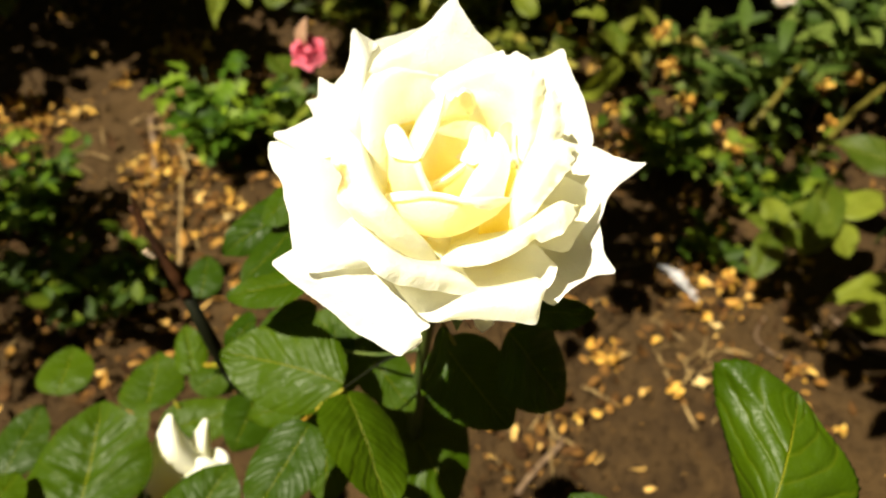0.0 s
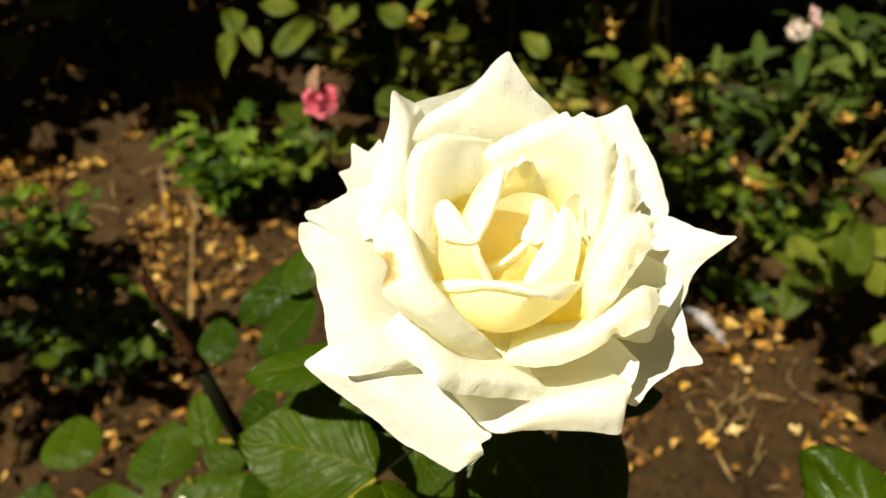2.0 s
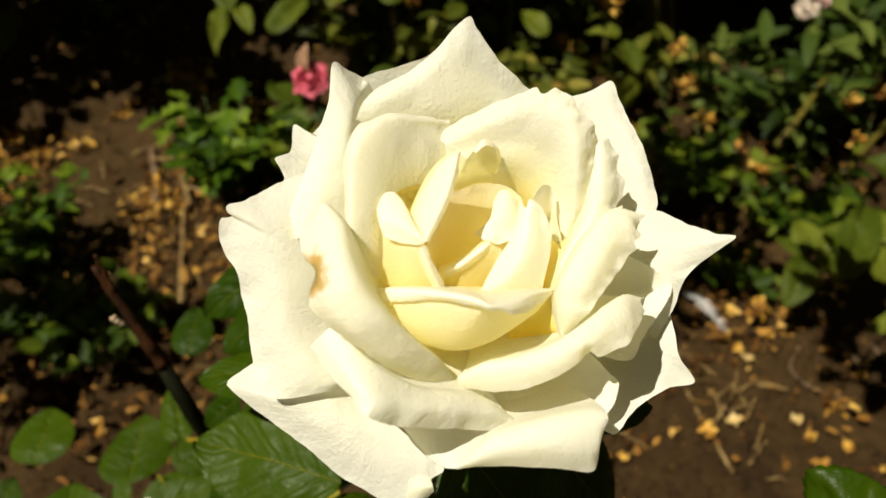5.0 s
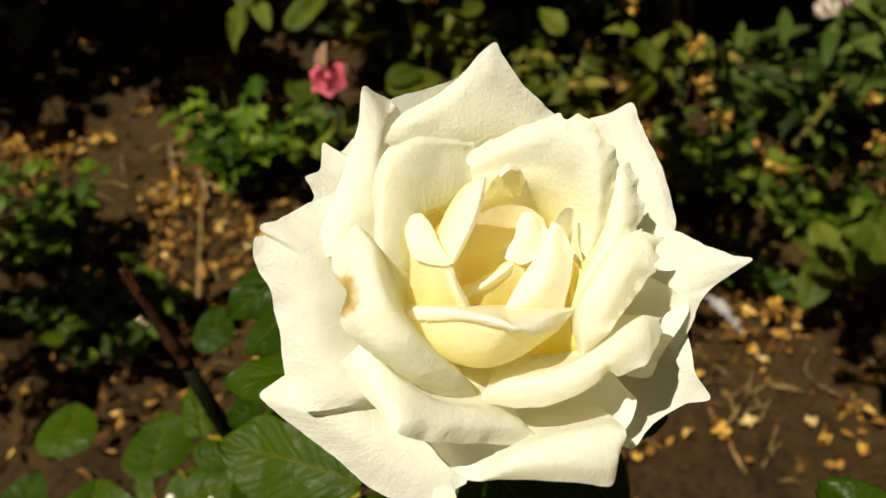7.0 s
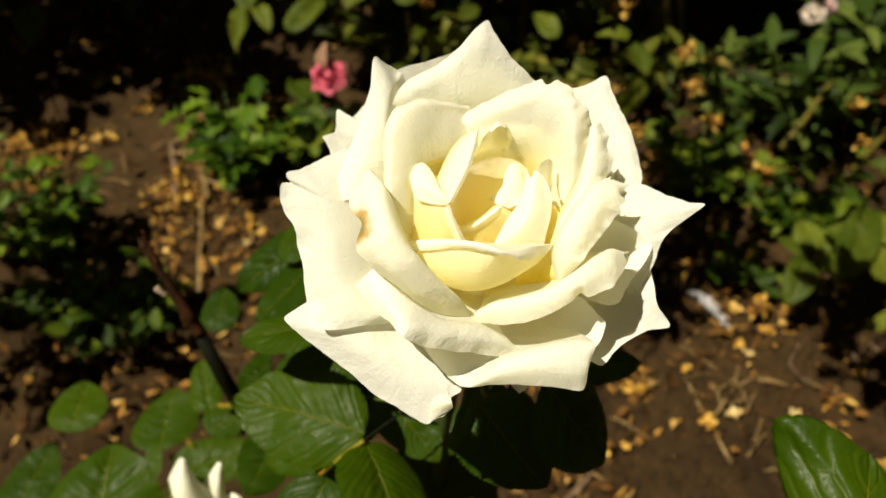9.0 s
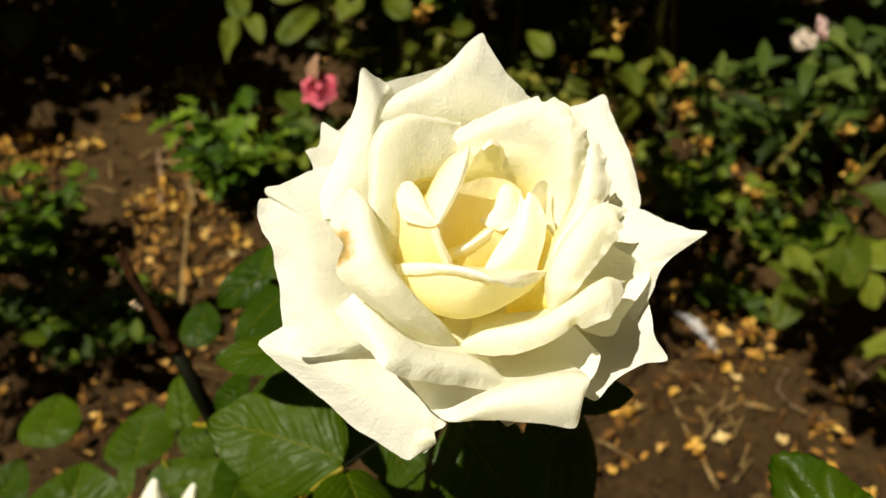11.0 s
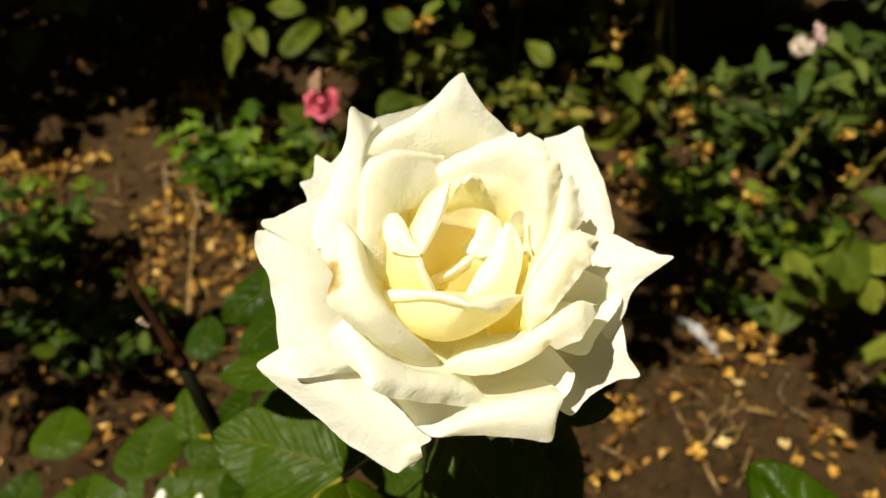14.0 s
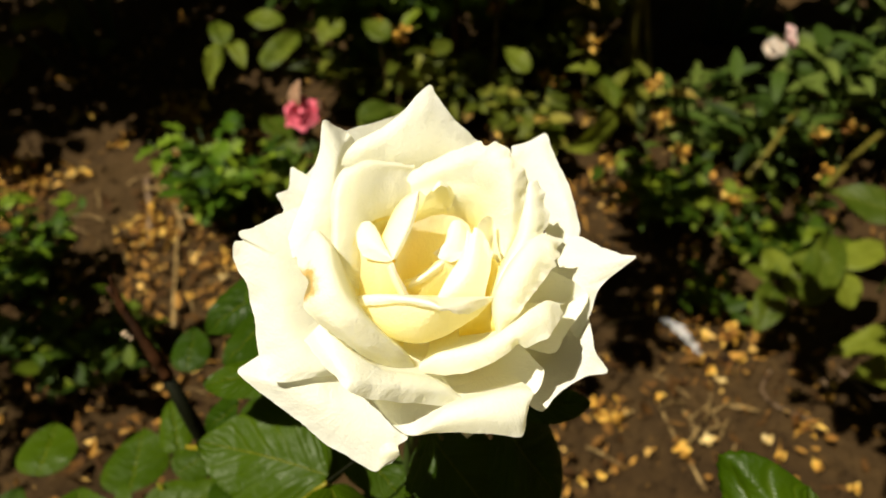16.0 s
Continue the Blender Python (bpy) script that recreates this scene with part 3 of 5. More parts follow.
# frilled side
fold([[(0.69,-0.16,-2.20), (0.85,-0.58,-2.20)],
      [(1.51,-1.42,-1.00), (1.45,-0.76,-0.70), (1.72,0.02,-0.60), (2.20,0.62,-0.60), (2.68,0.89,-0.50)],
      [(1.65,-1.43,-0.10), (1.55,-0.97,0.10), (1.59,-0.47,0.20), (1.82,-0.01,0.18), (2.13,0.43,0.05), (2.49,0.78,-0.15), (2.81,0.93,-0.40)],
      [(1.70,-1.42,0.00), (1.78,-0.94,0.30), (1.96,-0.51,0.40), (2.25,-0.02,0.32), (2.58,0.40,0.10), (2.89,0.70,-0.15), (3.05,0.86,-0.35)],
      [(1.74,-1.44,-0.10), (2.02,-1.03,0.20), (2.33,-0.62,0.24), (2.64,-0.24,0.12), (2.85,0.04,-0.08), (2.98,0.14,-0.10), (2.92,0.26,-0.08), (3.09,0.40,-0.16), (3.03,0.58,-0.20), (3.28,0.81,-0.40)]], INNER, 0.9)
# great cup
fold([[(0.39,0.83,-2.70), (1.20,0.43,-2.70)],
      [(-0.39,1.65,-1.28), (0.33,1.72,-1.12), (0.92,1.64,-1.06), (1.30,1.00,-1.30), (1.57,0.42,-1.40)],
      [(-0.46,1.98,-1.15), (0.23,2.17,-0.92), (1.00,2.21,-0.78), (1.46,1.92,-0.78), (1.64,1.19,-0.92), (1.78,0.48,-1.00)],
      [(-0.51,2.20,-1.08), (0.06,2.46,-0.82), (0.68,2.64,-0.63), (1.26,2.76,-0.52), (1.68,2.59,-0.36), (1.91,2.13,-0.28), (1.96,1.51,-0.40), (1.96,0.86,-0.66), (1.84,0.34,-0.95)],
      [(-0.56,2.34,-1.22), (-0.44,2.54,-1.18), (0.20,2.84,-1.00), (0.82,3.06,-0.75), (1.19,3.19,-0.64), (1.37,3.09,-0.50), (1.60,3.21,-0.60), (1.89,3.06,-0.55), (2.12,2.64,-0.45), (2.41,2.32,-0.62), (2.31,1.97,-0.62), (2.32,1.33,-0.64), (2.19,0.88,-0.78), (1.86,0.32,-1.00)]], INNER, 1.3)
# curled tongue
fold([[(-0.36,1.06,-1.40), (0.50,1.24,-1.40)],
      [(-0.35,1.39,-0.90), (-0.01,1.52,-0.74), (0.41,1.56,-0.90)],
      [(-0.26,1.93,-0.60), (-0.12,1.81,-0.50), (0.02,1.95,-0.42), (0.20,2.14,-0.40), (0.45,2.11,-0.60), (0.61,1.89,-0.90), (0.51,1.62,-1.20)]], HEART, 0.5)
# tongue tip
fold([[(-0.07,1.77,-0.75), (0.50,1.80,-0.85)],
      [(0.02,1.95,-0.42), (0.20,2.16,-0.40), (0.44,2.12,-0.58)],
      [(0.06,1.90,-0.30), (0.23,2.04,-0.28), (0.41,2.02,-0.45)]], RIM, 0.3)
# side loop
fold([[(1.12,-0.14,-1.60), (1.66,-0.25,-1.60)],
      [(1.21,0.52,-1.10), (1.51,0.68,-1.25), (1.75,0.29,-1.10)],
      [(1.11,0.74,-0.70), (1.15,1.08,-0.45), (1.27,1.29,-0.40), (1.43,1.36,-0.50), (1.58,1.17,-0.70), (1.70,0.60,-0.85), (1.80,0.22,-0.95)]], RIM, 0.6)
# yellow side
fold([[(1.19,-0.80,-1.30), (1.28,0.13,-1.30)],
      [(1.39,-0.77,-0.80), (1.47,-0.25,-0.80), (1.43,0.27,-1.00)],
      [(1.48,-0.75,-0.50), (1.66,-0.39,-0.50), (1.77,-0.05,-0.60), (1.67,0.26,-0.72), (1.51,0.40,-0.85)]], DEEP, 0.3)
# heart wall
fold([[(-0.73,-0.96,-1.30), (0.79,-0.93,-1.30)],
      [(-0.72,-0.22,-0.78), (-0.32,0.19,-1.10), (0.20,0.35,-1.20), (0.72,0.30,-1.12), (1.14,-0.01,-0.90)],
      [(-0.81,0.15,-0.35), (-0.68,0.73,-0.50), (-0.38,1.17,-0.70), (-0.06,1.32,-0.80), (0.26,1.40,-0.85), (0.63,1.37,-0.85), (0.92,1.18,-0.80), (1.20,0.58,-0.80)]], HEART, 0.8)
# heart floor
fold([[(-0.73,-1.01,-1.00), (0.64,-1.01,-1.00)],
      [(-0.65,-0.61,-0.85), (-0.04,-0.47,-0.70), (0.58,-0.36,-0.85)],
      [(-0.63,-0.35,-0.70), (-0.35,-0.23,-0.58), (-0.07,-0.08,-0.50), (0.30,0.17,-0.50), (0.59,0.03,-0.62)],
      [(-0.59,-0.23,-0.85), (-0.35,-0.13,-0.70), (-0.07,0.06,-0.66), (0.28,0.29,-0.68), (0.60,0.15,-0.78)]], HEART, 0.3)
# heart strip
fold([[(-0.53,-0.47,-0.64), (-0.16,-0.29,-0.54), (0.26,0.00,-0.54), (0.41,0.14,-0.60)],
      [(-0.49,-0.34,-0.52), (-0.14,-0.16,-0.42), (0.24,0.13,-0.42), (0.36,0.23,-0.50)],
      [(-0.43,-0.23,-0.54), (-0.13,-0.06,-0.46), (0.21,0.20,-0.46), (0.31,0.28,-0.55)]], RIM, 0.4)
# small flap
fold([[(0.43,0.77,-1.50), (1.00,0.73,-1.50)],
      [(0.45,1.05,-0.92), (0.56,1.25,-0.86), (0.74,1.26,-0.86), (0.90,1.10,-0.92)],
      [(0.37,0.70,-0.75), (0.51,0.78,-0.66), (0.72,0.77,-0.66), (0.92,0.65,-0.74)],
      [(0.08,0.44,-0.72), (0.30,0.29,-0.64), (0.56,0.22,-0.64), (0.84,0.34,-0.72)]], RIM, 1.0)
# heart right
fold([[(0.17,-1.07,-0.60), (1.34,-1.02,-0.70)],
      [(0.18,-0.68,-0.32), (0.68,-0.46,-0.05), (1.35,-0.50,-0.32)],
      [(0.49,-0.06,-0.34), (0.96,0.11,-0.05), (1.47,0.07,-0.32)],
      [(0.83,0.43,-0.45), (0.88,0.74,-0.42), (0.90,1.00,-0.30), (1.00,0.90,-0.32), (1.10,1.09,-0.27), (1.22,1.02,-0.30), (1.34,0.82,-0.35), (1.49,0.45,-0.38)]], RIM, 0.9)
# white blade
fold([[(-0.87,0.24,0.15), (-1.08,0.57,-0.15), (-1.14,0.78,-0.30), (-0.98,1.19,-0.15), (-0.80,1.50,0.00), (-0.60,1.71,0.15), (-0.29,1.85,0.35)],
      [(-0.85,0.24,0.36), (-0.93,0.62,0.22), (-0.74,1.11,0.28), (-0.47,1.53,0.38), (-0.28,1.84,0.38)],
      [(-0.83,0.24,0.42), (-0.71,0.50,0.44), (-0.49,0.99,0.48), (-0.36,1.41,0.46), (-0.27,1.84,0.40)],
      [(-0.77,0.26,0.25), (-0.64,0.51,0.20), (-0.41,1.01,0.25), (-0.30,1.43,0.27), (-0.24,1.83,0.30)]], RIM, 0.8)
# curl body
fold([[(-1.71,-1.11,-0.80), (-0.47,-1.03,-0.50)],
      [(-1.67,-0.61,-0.35), (-1.10,-0.57,0.12), (-0.51,-0.58,0.00)],
      [(-1.63,0.05,-0.30), (-1.25,0.06,0.08), (-0.80,0.02,0.25)],
      [(-1.64,0.51,-0.25), (-1.28,0.47,-0.00), (-0.87,0.26,0.33)]], HEART, 0.6)
# curl cap
fold([[(-1.60,0.57,-0.75), (-0.99,0.29,-0.20)],
      [(-1.75,0.89,-0.38), (-1.63,1.13,-0.38), (-1.44,1.17,-0.38), (-1.25,0.97,-0.22), (-1.06,0.60,0.08), (-0.85,0.26,0.36)],
      [(-1.70,0.64,-0.02), (-1.49,0.70,0.10), (-1.23,0.58,0.25), (-0.86,0.24,0.42)],
      [(-1.66,0.42,-0.05), (-1.54,0.30,0.05), (-1.19,0.23,0.24), (-0.86,0.21,0.38)]], RIM, 0.8)
# curl margin
fold([[(-1.00,0.06,0.30), (-0.85,-0.29,0.26), (-0.66,-0.63,0.10)],
      [(-0.92,0.12,0.44), (-0.75,-0.22,0.40), (-0.54,-0.62,0.20)],
      [(-0.84,0.18,0.38), (-0.68,-0.17,0.27), (-0.45,-0.60,0.05)]], RIM, 0.2)
# gap floor
fold([[(-0.77,-1.74,-1.90), (0.71,-1.67,-1.90)],
      [(-0.96,-1.75,-1.20), (-0.21,-2.06,-1.30), (0.82,-1.74,-1.20)],
      [(-1.18,-1.61,-0.60), (-0.75,-1.86,-0.70), (-0.28,-2.27,-0.62), (0.32,-1.96,-0.62), (0.97,-1.65,-0.70)]], DEEP, 0.3)
# bowl side
fold([[(0.82,-1.79,-1.10), (1.68,-1.88,-1.10)],
      [(0.74,-1.49,-0.60), (1.19,-1.37,-0.42), (1.69,-1.43,-0.40)],
      [(0.75,-1.29,-0.45), (1.04,-1.05,-0.33), (1.57,-0.63,-0.45), (1.66,-1.05,-0.36), (1.71,-1.48,-0.30)]], DEEP, 0.3)
# bowl
fold([[(-0.96,-1.56,-0.90), (-0.24,-1.68,-0.80), (0.66,-1.39,-0.90)],
      [(-1.37,-1.29,-0.32), (-0.93,-1.54,0.12), (-0.50,-1.64,0.38), (-0.08,-1.63,0.43), (0.40,-1.48,0.28), (0.83,-1.25,-0.02), (1.14,-1.07,-0.25)],
      [(-1.61,-1.01,-0.20), (-1.18,-1.20,0.32), (-0.69,-1.29,0.72), (-0.17,-1.29,0.88), (0.42,-1.16,0.72), (1.22,-0.97,-0.10)],
      [(-1.74,-0.74,-0.22), (-1.27,-0.70,0.25), (-0.78,-0.66,0.65), (-0.31,-0.68,0.95), (0.27,-0.80,1.10), (0.96,-0.80,0.40), (1.56,-0.67,-0.50)]], HEART, 0.3)
# bowl rim
fold([[(-1.14,-0.56,-0.90), (-0.10,-0.58,-0.70), (0.96,-0.60,-1.00)],
      [(-1.74,-0.62,-0.18), (-1.27,-0.56,0.30), (-0.79,-0.55,0.66), (-0.32,-0.59,0.96), (0.03,-0.66,1.10), (0.27,-0.76,1.15), (0.63,-0.70,0.75), (1.04,-0.61,0.28), (1.54,-0.59,-0.42)],
      [(-1.75,-0.73,-0.10), (-1.28,-0.69,0.45), (-0.78,-0.65,0.88), (-0.32,-0.67,1.18), (0.07,-0.73,1.33), (0.27,-0.81,1.36), (0.64,-0.83,1.00), (1.00,-0.75,0.52), (1.56,-0.62,-0.38)],
      [(-1.77,-0.83,-0.18), (-1.32,-0.82,0.36), (-0.77,-0.74,0.80), (-0.31,-0.76,1.10), (0.08,-0.81,1.26), (0.28,-0.86,1.30), (0.44,-0.88,1.17), (0.62,-0.97,1.00), (0.96,-0.94,0.56), (1.29,-0.80,0.06), (1.60,-0.64,-0.47)]], RIM, 0.8)
# front right roll
fold([[(0.10,-0.61,-2.00), (0.67,-0.72,-2.00)],
      [(0.02,-1.86,-0.75), (0.77,-1.67,-0.55), (1.63,-1.37,-0.45), (2.51,-0.96,-0.50), (3.15,-0.74,-0.60)],
      [(-0.19,-2.18,-0.00), (0.18,-1.91,0.28), (0.75,-1.76,0.52), (1.33,-1.54,0.57), (1.92,-1.16,0.47), (2.36,-0.84,0.28), (2.76,-0.65,0.05), (3.09,-0.74,-0.10)],
      [(-0.19,-2.28,0.02), (0.30,-2.15,0.42), (0.81,-2.02,0.67), (1.38,-1.77,0.76), (1.95,-1.40,0.74), (2.37,-1.13,0.60), (2.77,-0.99,0.36), (3.15,-0.90,-0.05)],
      [(-0.18,-2.36,-0.06), (0.38,-2.38,0.34), (0.89,-2.29,0.58), (1.40,-2.07,0.68), (1.84,-1.80,0.66), (2.04,-1.63,0.54), (2.22,-1.70,0.57), (2.52,-1.57,0.54), (2.71,-1.51,0.48), (2.90,-1.28,0.28), (3.20,-0.94,-0.10)]], INNER, 0.8)
# lower left roll
fold([[(-0.61,-1.19,-2.00), (-0.03,-1.30,-2.00)],
      [(-2.24,-1.40,-0.10), (-1.58,-1.89,0.20), (-0.96,-2.17,0.20), (-0.22,-2.29,-0.10), (0.42,-2.55,-0.40)],
      [(-2.44,-1.24,0.35), (-1.99,-1.58,0.80), (-1.46,-1.95,1.00), (-0.88,-2.26,0.80), (-0.22,-2.40,0.45), (0.40,-2.63,0.10), (0.90,-3.03,-0.12)],
      [(-2.64,-1.42,0.40), (-2.24,-1.76,1.00), (-1.72,-2.17,1.50), (-1.02,-2.47,1.20), (-0.28,-2.64,0.78), (0.34,-2.80,0.34), (0.91,-3.05,-0.10)],
      [(-2.86,-1.63,0.20), (-2.47,-1.96,0.75), (-2.02,-2.31,1.25), (-1.70,-2.55,1.62), (-1.29,-2.77,1.25), (-0.73,-2.93,0.85), (-0.14,-3.01,0.50), (0.42,-3.10,0.16), (0.92,-3.08,-0.14)]], OUTER, 0.7)
# left roll
fold([[(-1.02,-0.25,-2.00), (-0.38,-1.43,-1.60)],
      [(-2.01,0.35,-0.50), (-1.67,-0.64,-0.20), (-1.08,-1.37,-0.40), (-0.28,-2.20,-0.80)],
      [(-2.52,0.87,0.33), (-2.23,0.53,0.74), (-2.07,0.01,1.08), (-1.84,-0.49,1.26), (-1.47,-0.95,1.20), (-1.02,-1.41,0.86), (-0.55,-1.83,0.38), (-0.26,-2.28,-0.20)],
      [(-2.70,0.84,0.40), (-2.61,0.27,0.88), (-2.46,-0.30,1.22), (-2.30,-0.79,1.38), (-1.92,-1.26,1.32), (-1.30,-1.74,0.95), (-0.72,-2.11,0.40), (-0.27,-2.31,-0.15)],
      [(-2.82,0.74,0.20), (-3.05,0.35,0.45), (-2.87,-0.09,0.80), (-2.67,-0.31,0.98), (-2.77,-0.66,0.95), (-2.73,-0.91,0.95), (-2.45,-1.17,1.00), (-1.94,-1.56,0.95), (-1.48,-1.91,0.70), (-1.01,-2.17,0.35), (-0.53,-2.34,0.02), (-0.27,-2.36,-0.27)]], INNER, 0.8)
# stem, leaf stalks and leaves
bush_part("stem", tube([(0.0452, 0.208, 0.652), (0.044, 0.213, 0.615), (0.040, 0.222, 0.56), (0.034, 0.245, 0.40), (0.03, 0.27, -0.02)], 0.0024, 0.0055, 9, 20), STEM)


def stalk(points, r0=0.0006, r1=0.0009, material=RACHIS, label=""):
    return bush_part("leaf_stalk", tube(points, r0, r1, 6, 14), material, label)


leaf_a = stalk([(-0.0132, 0.1945, 0.5215), (-0.004, 0.1980, 0.5335), (0.0083, 0.2034, 0.5440)], 0.0008, 0.0010)
# this stalk lies in shade, and the shade is put into its near-black colour
stalk([(0.0080, 0.2036, 0.5438), (0.022, 0.215, 0.548), (0.040, 0.222, 0.556)], 0.0004, 0.0006, DARK_CANE)
leaf_b = stalk([(-0.002, 0.233, 0.53), (0.02, 0.225, 0.54), (0.039, 0.223, 0.55)], material=STEM)
leaf_c = stalk([(-0.006, 0.243, 0.560), (0.012, 0.236, 0.562), (0.041, 0.222, 0.565)], material=STEM)
leaf_d = stalk([(0.052, 0.195, 0.592), (0.049, 0.202, 0.59), (0.042, 0.217, 0.585)])
leaf_e = stalk([(0.1522, 0.1328, 0.5770), (0.140, 0.125, 0.52), (0.105, 0.135, 0.44), (0.036, 0.240, 0.25)])


def lobe(name, base, tip, width, material, label=""):
    """A small curled tongue of sepal or petal behind the bloom."""
    m, length = aim(base, tip, 0, (0, -0.7, 0.7))
    g = leaf_grid(21, 0.5, 14, 7, fold=0.5, quilt=0, tooth=0.08)
    bm = sheet(g)
    bm.transform(m @ Matrix.Diagonal((width / 0.5, length, length, 1)))
    ob = part(name, bm, material, bloom, label)
    ob.matrix_parent_inverse = Matrix.Identity(4)
    thicken(ob, 0.0003)


lobe("petal_scrap", (0.0585, 0.1720, 0.6500), (0.0592, 0.1646, 0.6378), 0.0075, PETAL, "small torn white petal behind the bloom")
lobe("sepal", (0.0500, 0.1800, 0.6480), (0.0520, 0.1670, 0.6352), 0.0050, SEPAL, "green sepal")
lobe("sepal", (0.0540, 0.1760, 0.6500), (0.0560, 0.1652, 0.6390), 0.0060, TAN, "withered tan sepal")
lobe("sepal", (0.0400, 0.1950, 0.6480), (0.0360, 0.2000, 0.6250), 0.0050, SEPAL, "green sepal")


def lofted_leaf(parent, left, rib, right):
    """A leaf lofted from one margin over the midrib to the other, finely toothed and ridged between its veins."""
    a, m, b = spline(left, 84), spline(rib, 84), spline(right, 84)
    g = np.zeros((84, 33, 3))
    face = Vector(b[40] - a[40]).cross(Vector(m[83] - m[0])).normalized()
    for i in range(84):
        v = i / 83
        for k in range(33):
            u = k / 16 - 1
            e = a[i] if u < 0 else b[i]
            w = abs(u) * (1 + 0.03 * ((i % 3) / 2 - 0.5) * max(0, (abs(u) - 0.86) / 0.14))
            q = m[i] * (1 - w) + e * w
            run = ((v + 0.05 * noise.noise(Vector((3 * u, 4 * v, 2)))) * 7 - abs(u) * 2.2) % 1.0
            lift = 0.0006 * math.sin(math.pi * run) * min(1, 4 * abs(u)) * (1 - abs(u)) ** 0.4
            lift += 0.0020 * math.sin(math.pi * min(1, abs(u))) * (1 - v) + 0.0007 * noise.noise(Vector((3 * u, 5 * v, 7)))
            g[i, k] = Vector(q) + face * lift
    ob = part("leaflet", sheet(g), LEAF, parent)
    ob.matrix_parent_inverse = Matrix.Identity(4)
    thicken(ob, 0.0003)


# leaf below the bloom
leaflet(leaf_a, (0.0073,0.2063,0.5420), (-0.0502,0.2214,0.5410), 0.0390, -12, 0)
leaflet(leaf_a, (0.0098,0.2050,0.5407), (0.0355,0.1602,0.5354), 0.0390, -38, 0)
leaflet(leaf_a, (-0.0048,0.1916,0.5345), (-0.0184,0.1532,0.5294), 0.0292, 5, 2)
# leaves behind it
leaflet(leaf_b, (-0.0030,0.2253,0.5016), (-0.0005,0.1814,0.4795), 0.0300, 0, 0)
# added leaf, fills a gap that is only dark shade
leaflet(leaf_b, (-0.0593,0.2637,0.4358), (-0.0701,0.2409,0.4067), 0.0320, 0, 2)
leaflet(leaf_b, (0.0094,0.2511,0.5056), (-0.0219,0.2650,0.5116), 0.0270, -10, 1)
leaflet(leaf_b, (0.0016,0.2257,0.5024), (-0.0084,0.2601,0.5154), 0.0232, 10, 2)
leaflet(leaf_b, (0.0092,0.2424,0.5256), (0.0361,0.2153,0.5124), 0.0247, 10, 0)
leaflet(leaf_b, (0.0202,0.2580,0.4609), (0.0622,0.2095,0.4389), 0.0571, 0, 1)
leaflet(leaf_c, (0.0021,0.2309,0.5845), (-0.0452,0.2282,0.5691), 0.0252, 20, 2)
leaflet(leaf_c, (-0.0093,0.2386,0.5503), (-0.0393,0.2310,0.5367), 0.0175, 0, 0)
leaflet(leaf_c, (-0.0382,0.3199,0.5397), (-0.0766,0.2996,0.5138), 0.0285, 0, 1)
leaflet(leaf_c, (-0.0324,0.2952,0.5433), (-0.0597,0.2762,0.5185), 0.0285, 15, 2)
leaflet(leaf_c, (-0.0298,0.3028,0.5577), (-0.0511,0.2968,0.5454), 0.0211, 0, 0)
leaflet(leaf_c, (-0.0455,0.2586,0.5148), (-0.0649,0.2528,0.4956), 0.0175, 0, 1)
leaflet(leaf_d, (0.0478,0.2058,0.5797), (0.0757,0.1812,0.5619), 0.0338, 0, 0)
leaflet(leaf_d, (0.0701,0.2032,0.5906), (0.0962,0.1903,0.5702), 0.0384, -15, 1)
leaflet(leaf_d, (0.0489,0.1906,0.6068), (0.0414,0.1737,0.5904), 0.0091, 35, 2)
leaflet(leaf_d, (0.0751,0.1999,0.6082), (0.1008,0.2046,0.6051), 0.0137, 0, 0)
# leaf beside the bloom
lofted_leaf(leaf_e, [(0.1527,0.1343,0.5756), (0.1545,0.1466,0.5680), (0.1528,0.1570,0.5698), (0.1488,0.1699,0.5769), (0.1447,0.1829,0.5842), (0.1428,0.1931,0.5914), (0.1435,0.1947,0.5964), (0.1507,0.1946,0.5983), (0.1589,0.1914,0.5977), (0.1691,0.1859,0.5941)],
            [(0.1522,0.1328,0.5770), (0.1545,0.1411,0.5808), (0.1570,0.1505,0.5843), (0.1603,0.1589,0.5882), (0.1643,0.1696,0.5916), (0.1684,0.1803,0.5922), (0.1693,0.1858,0.5940)],
            [(0.1537,0.1344,0.5756), (0.1725,0.1446,0.5725), (0.1862,0.1558,0.5790), (0.1868,0.1610,0.5833), (0.1834,0.1680,0.5868), (0.1770,0.1761,0.5899), (0.1721,0.1831,0.5927), (0.1694,0.1859,0.5942)])
leaflet(leaf_e, (0.1119,0.1449,0.5534), (0.0977,0.1616,0.5561), 0.0198, 0, 0)

# ---- the low shoot with a half-open bud ----
rose_shoot = thing("rose_shoot", "low rose shoot with broad leaves and a half-open white bud", "rose shoot", at=(-0.10, 0.30, 0.0))
SHOOT = Matrix.Translation((0.10, -0.30, 0.0))


def shoot_part(name, bm, material, label=""):
    ob = part(name, bm, material, rose_shoot, label)
    ob.matrix_parent_inverse = SHOOT
    return ob


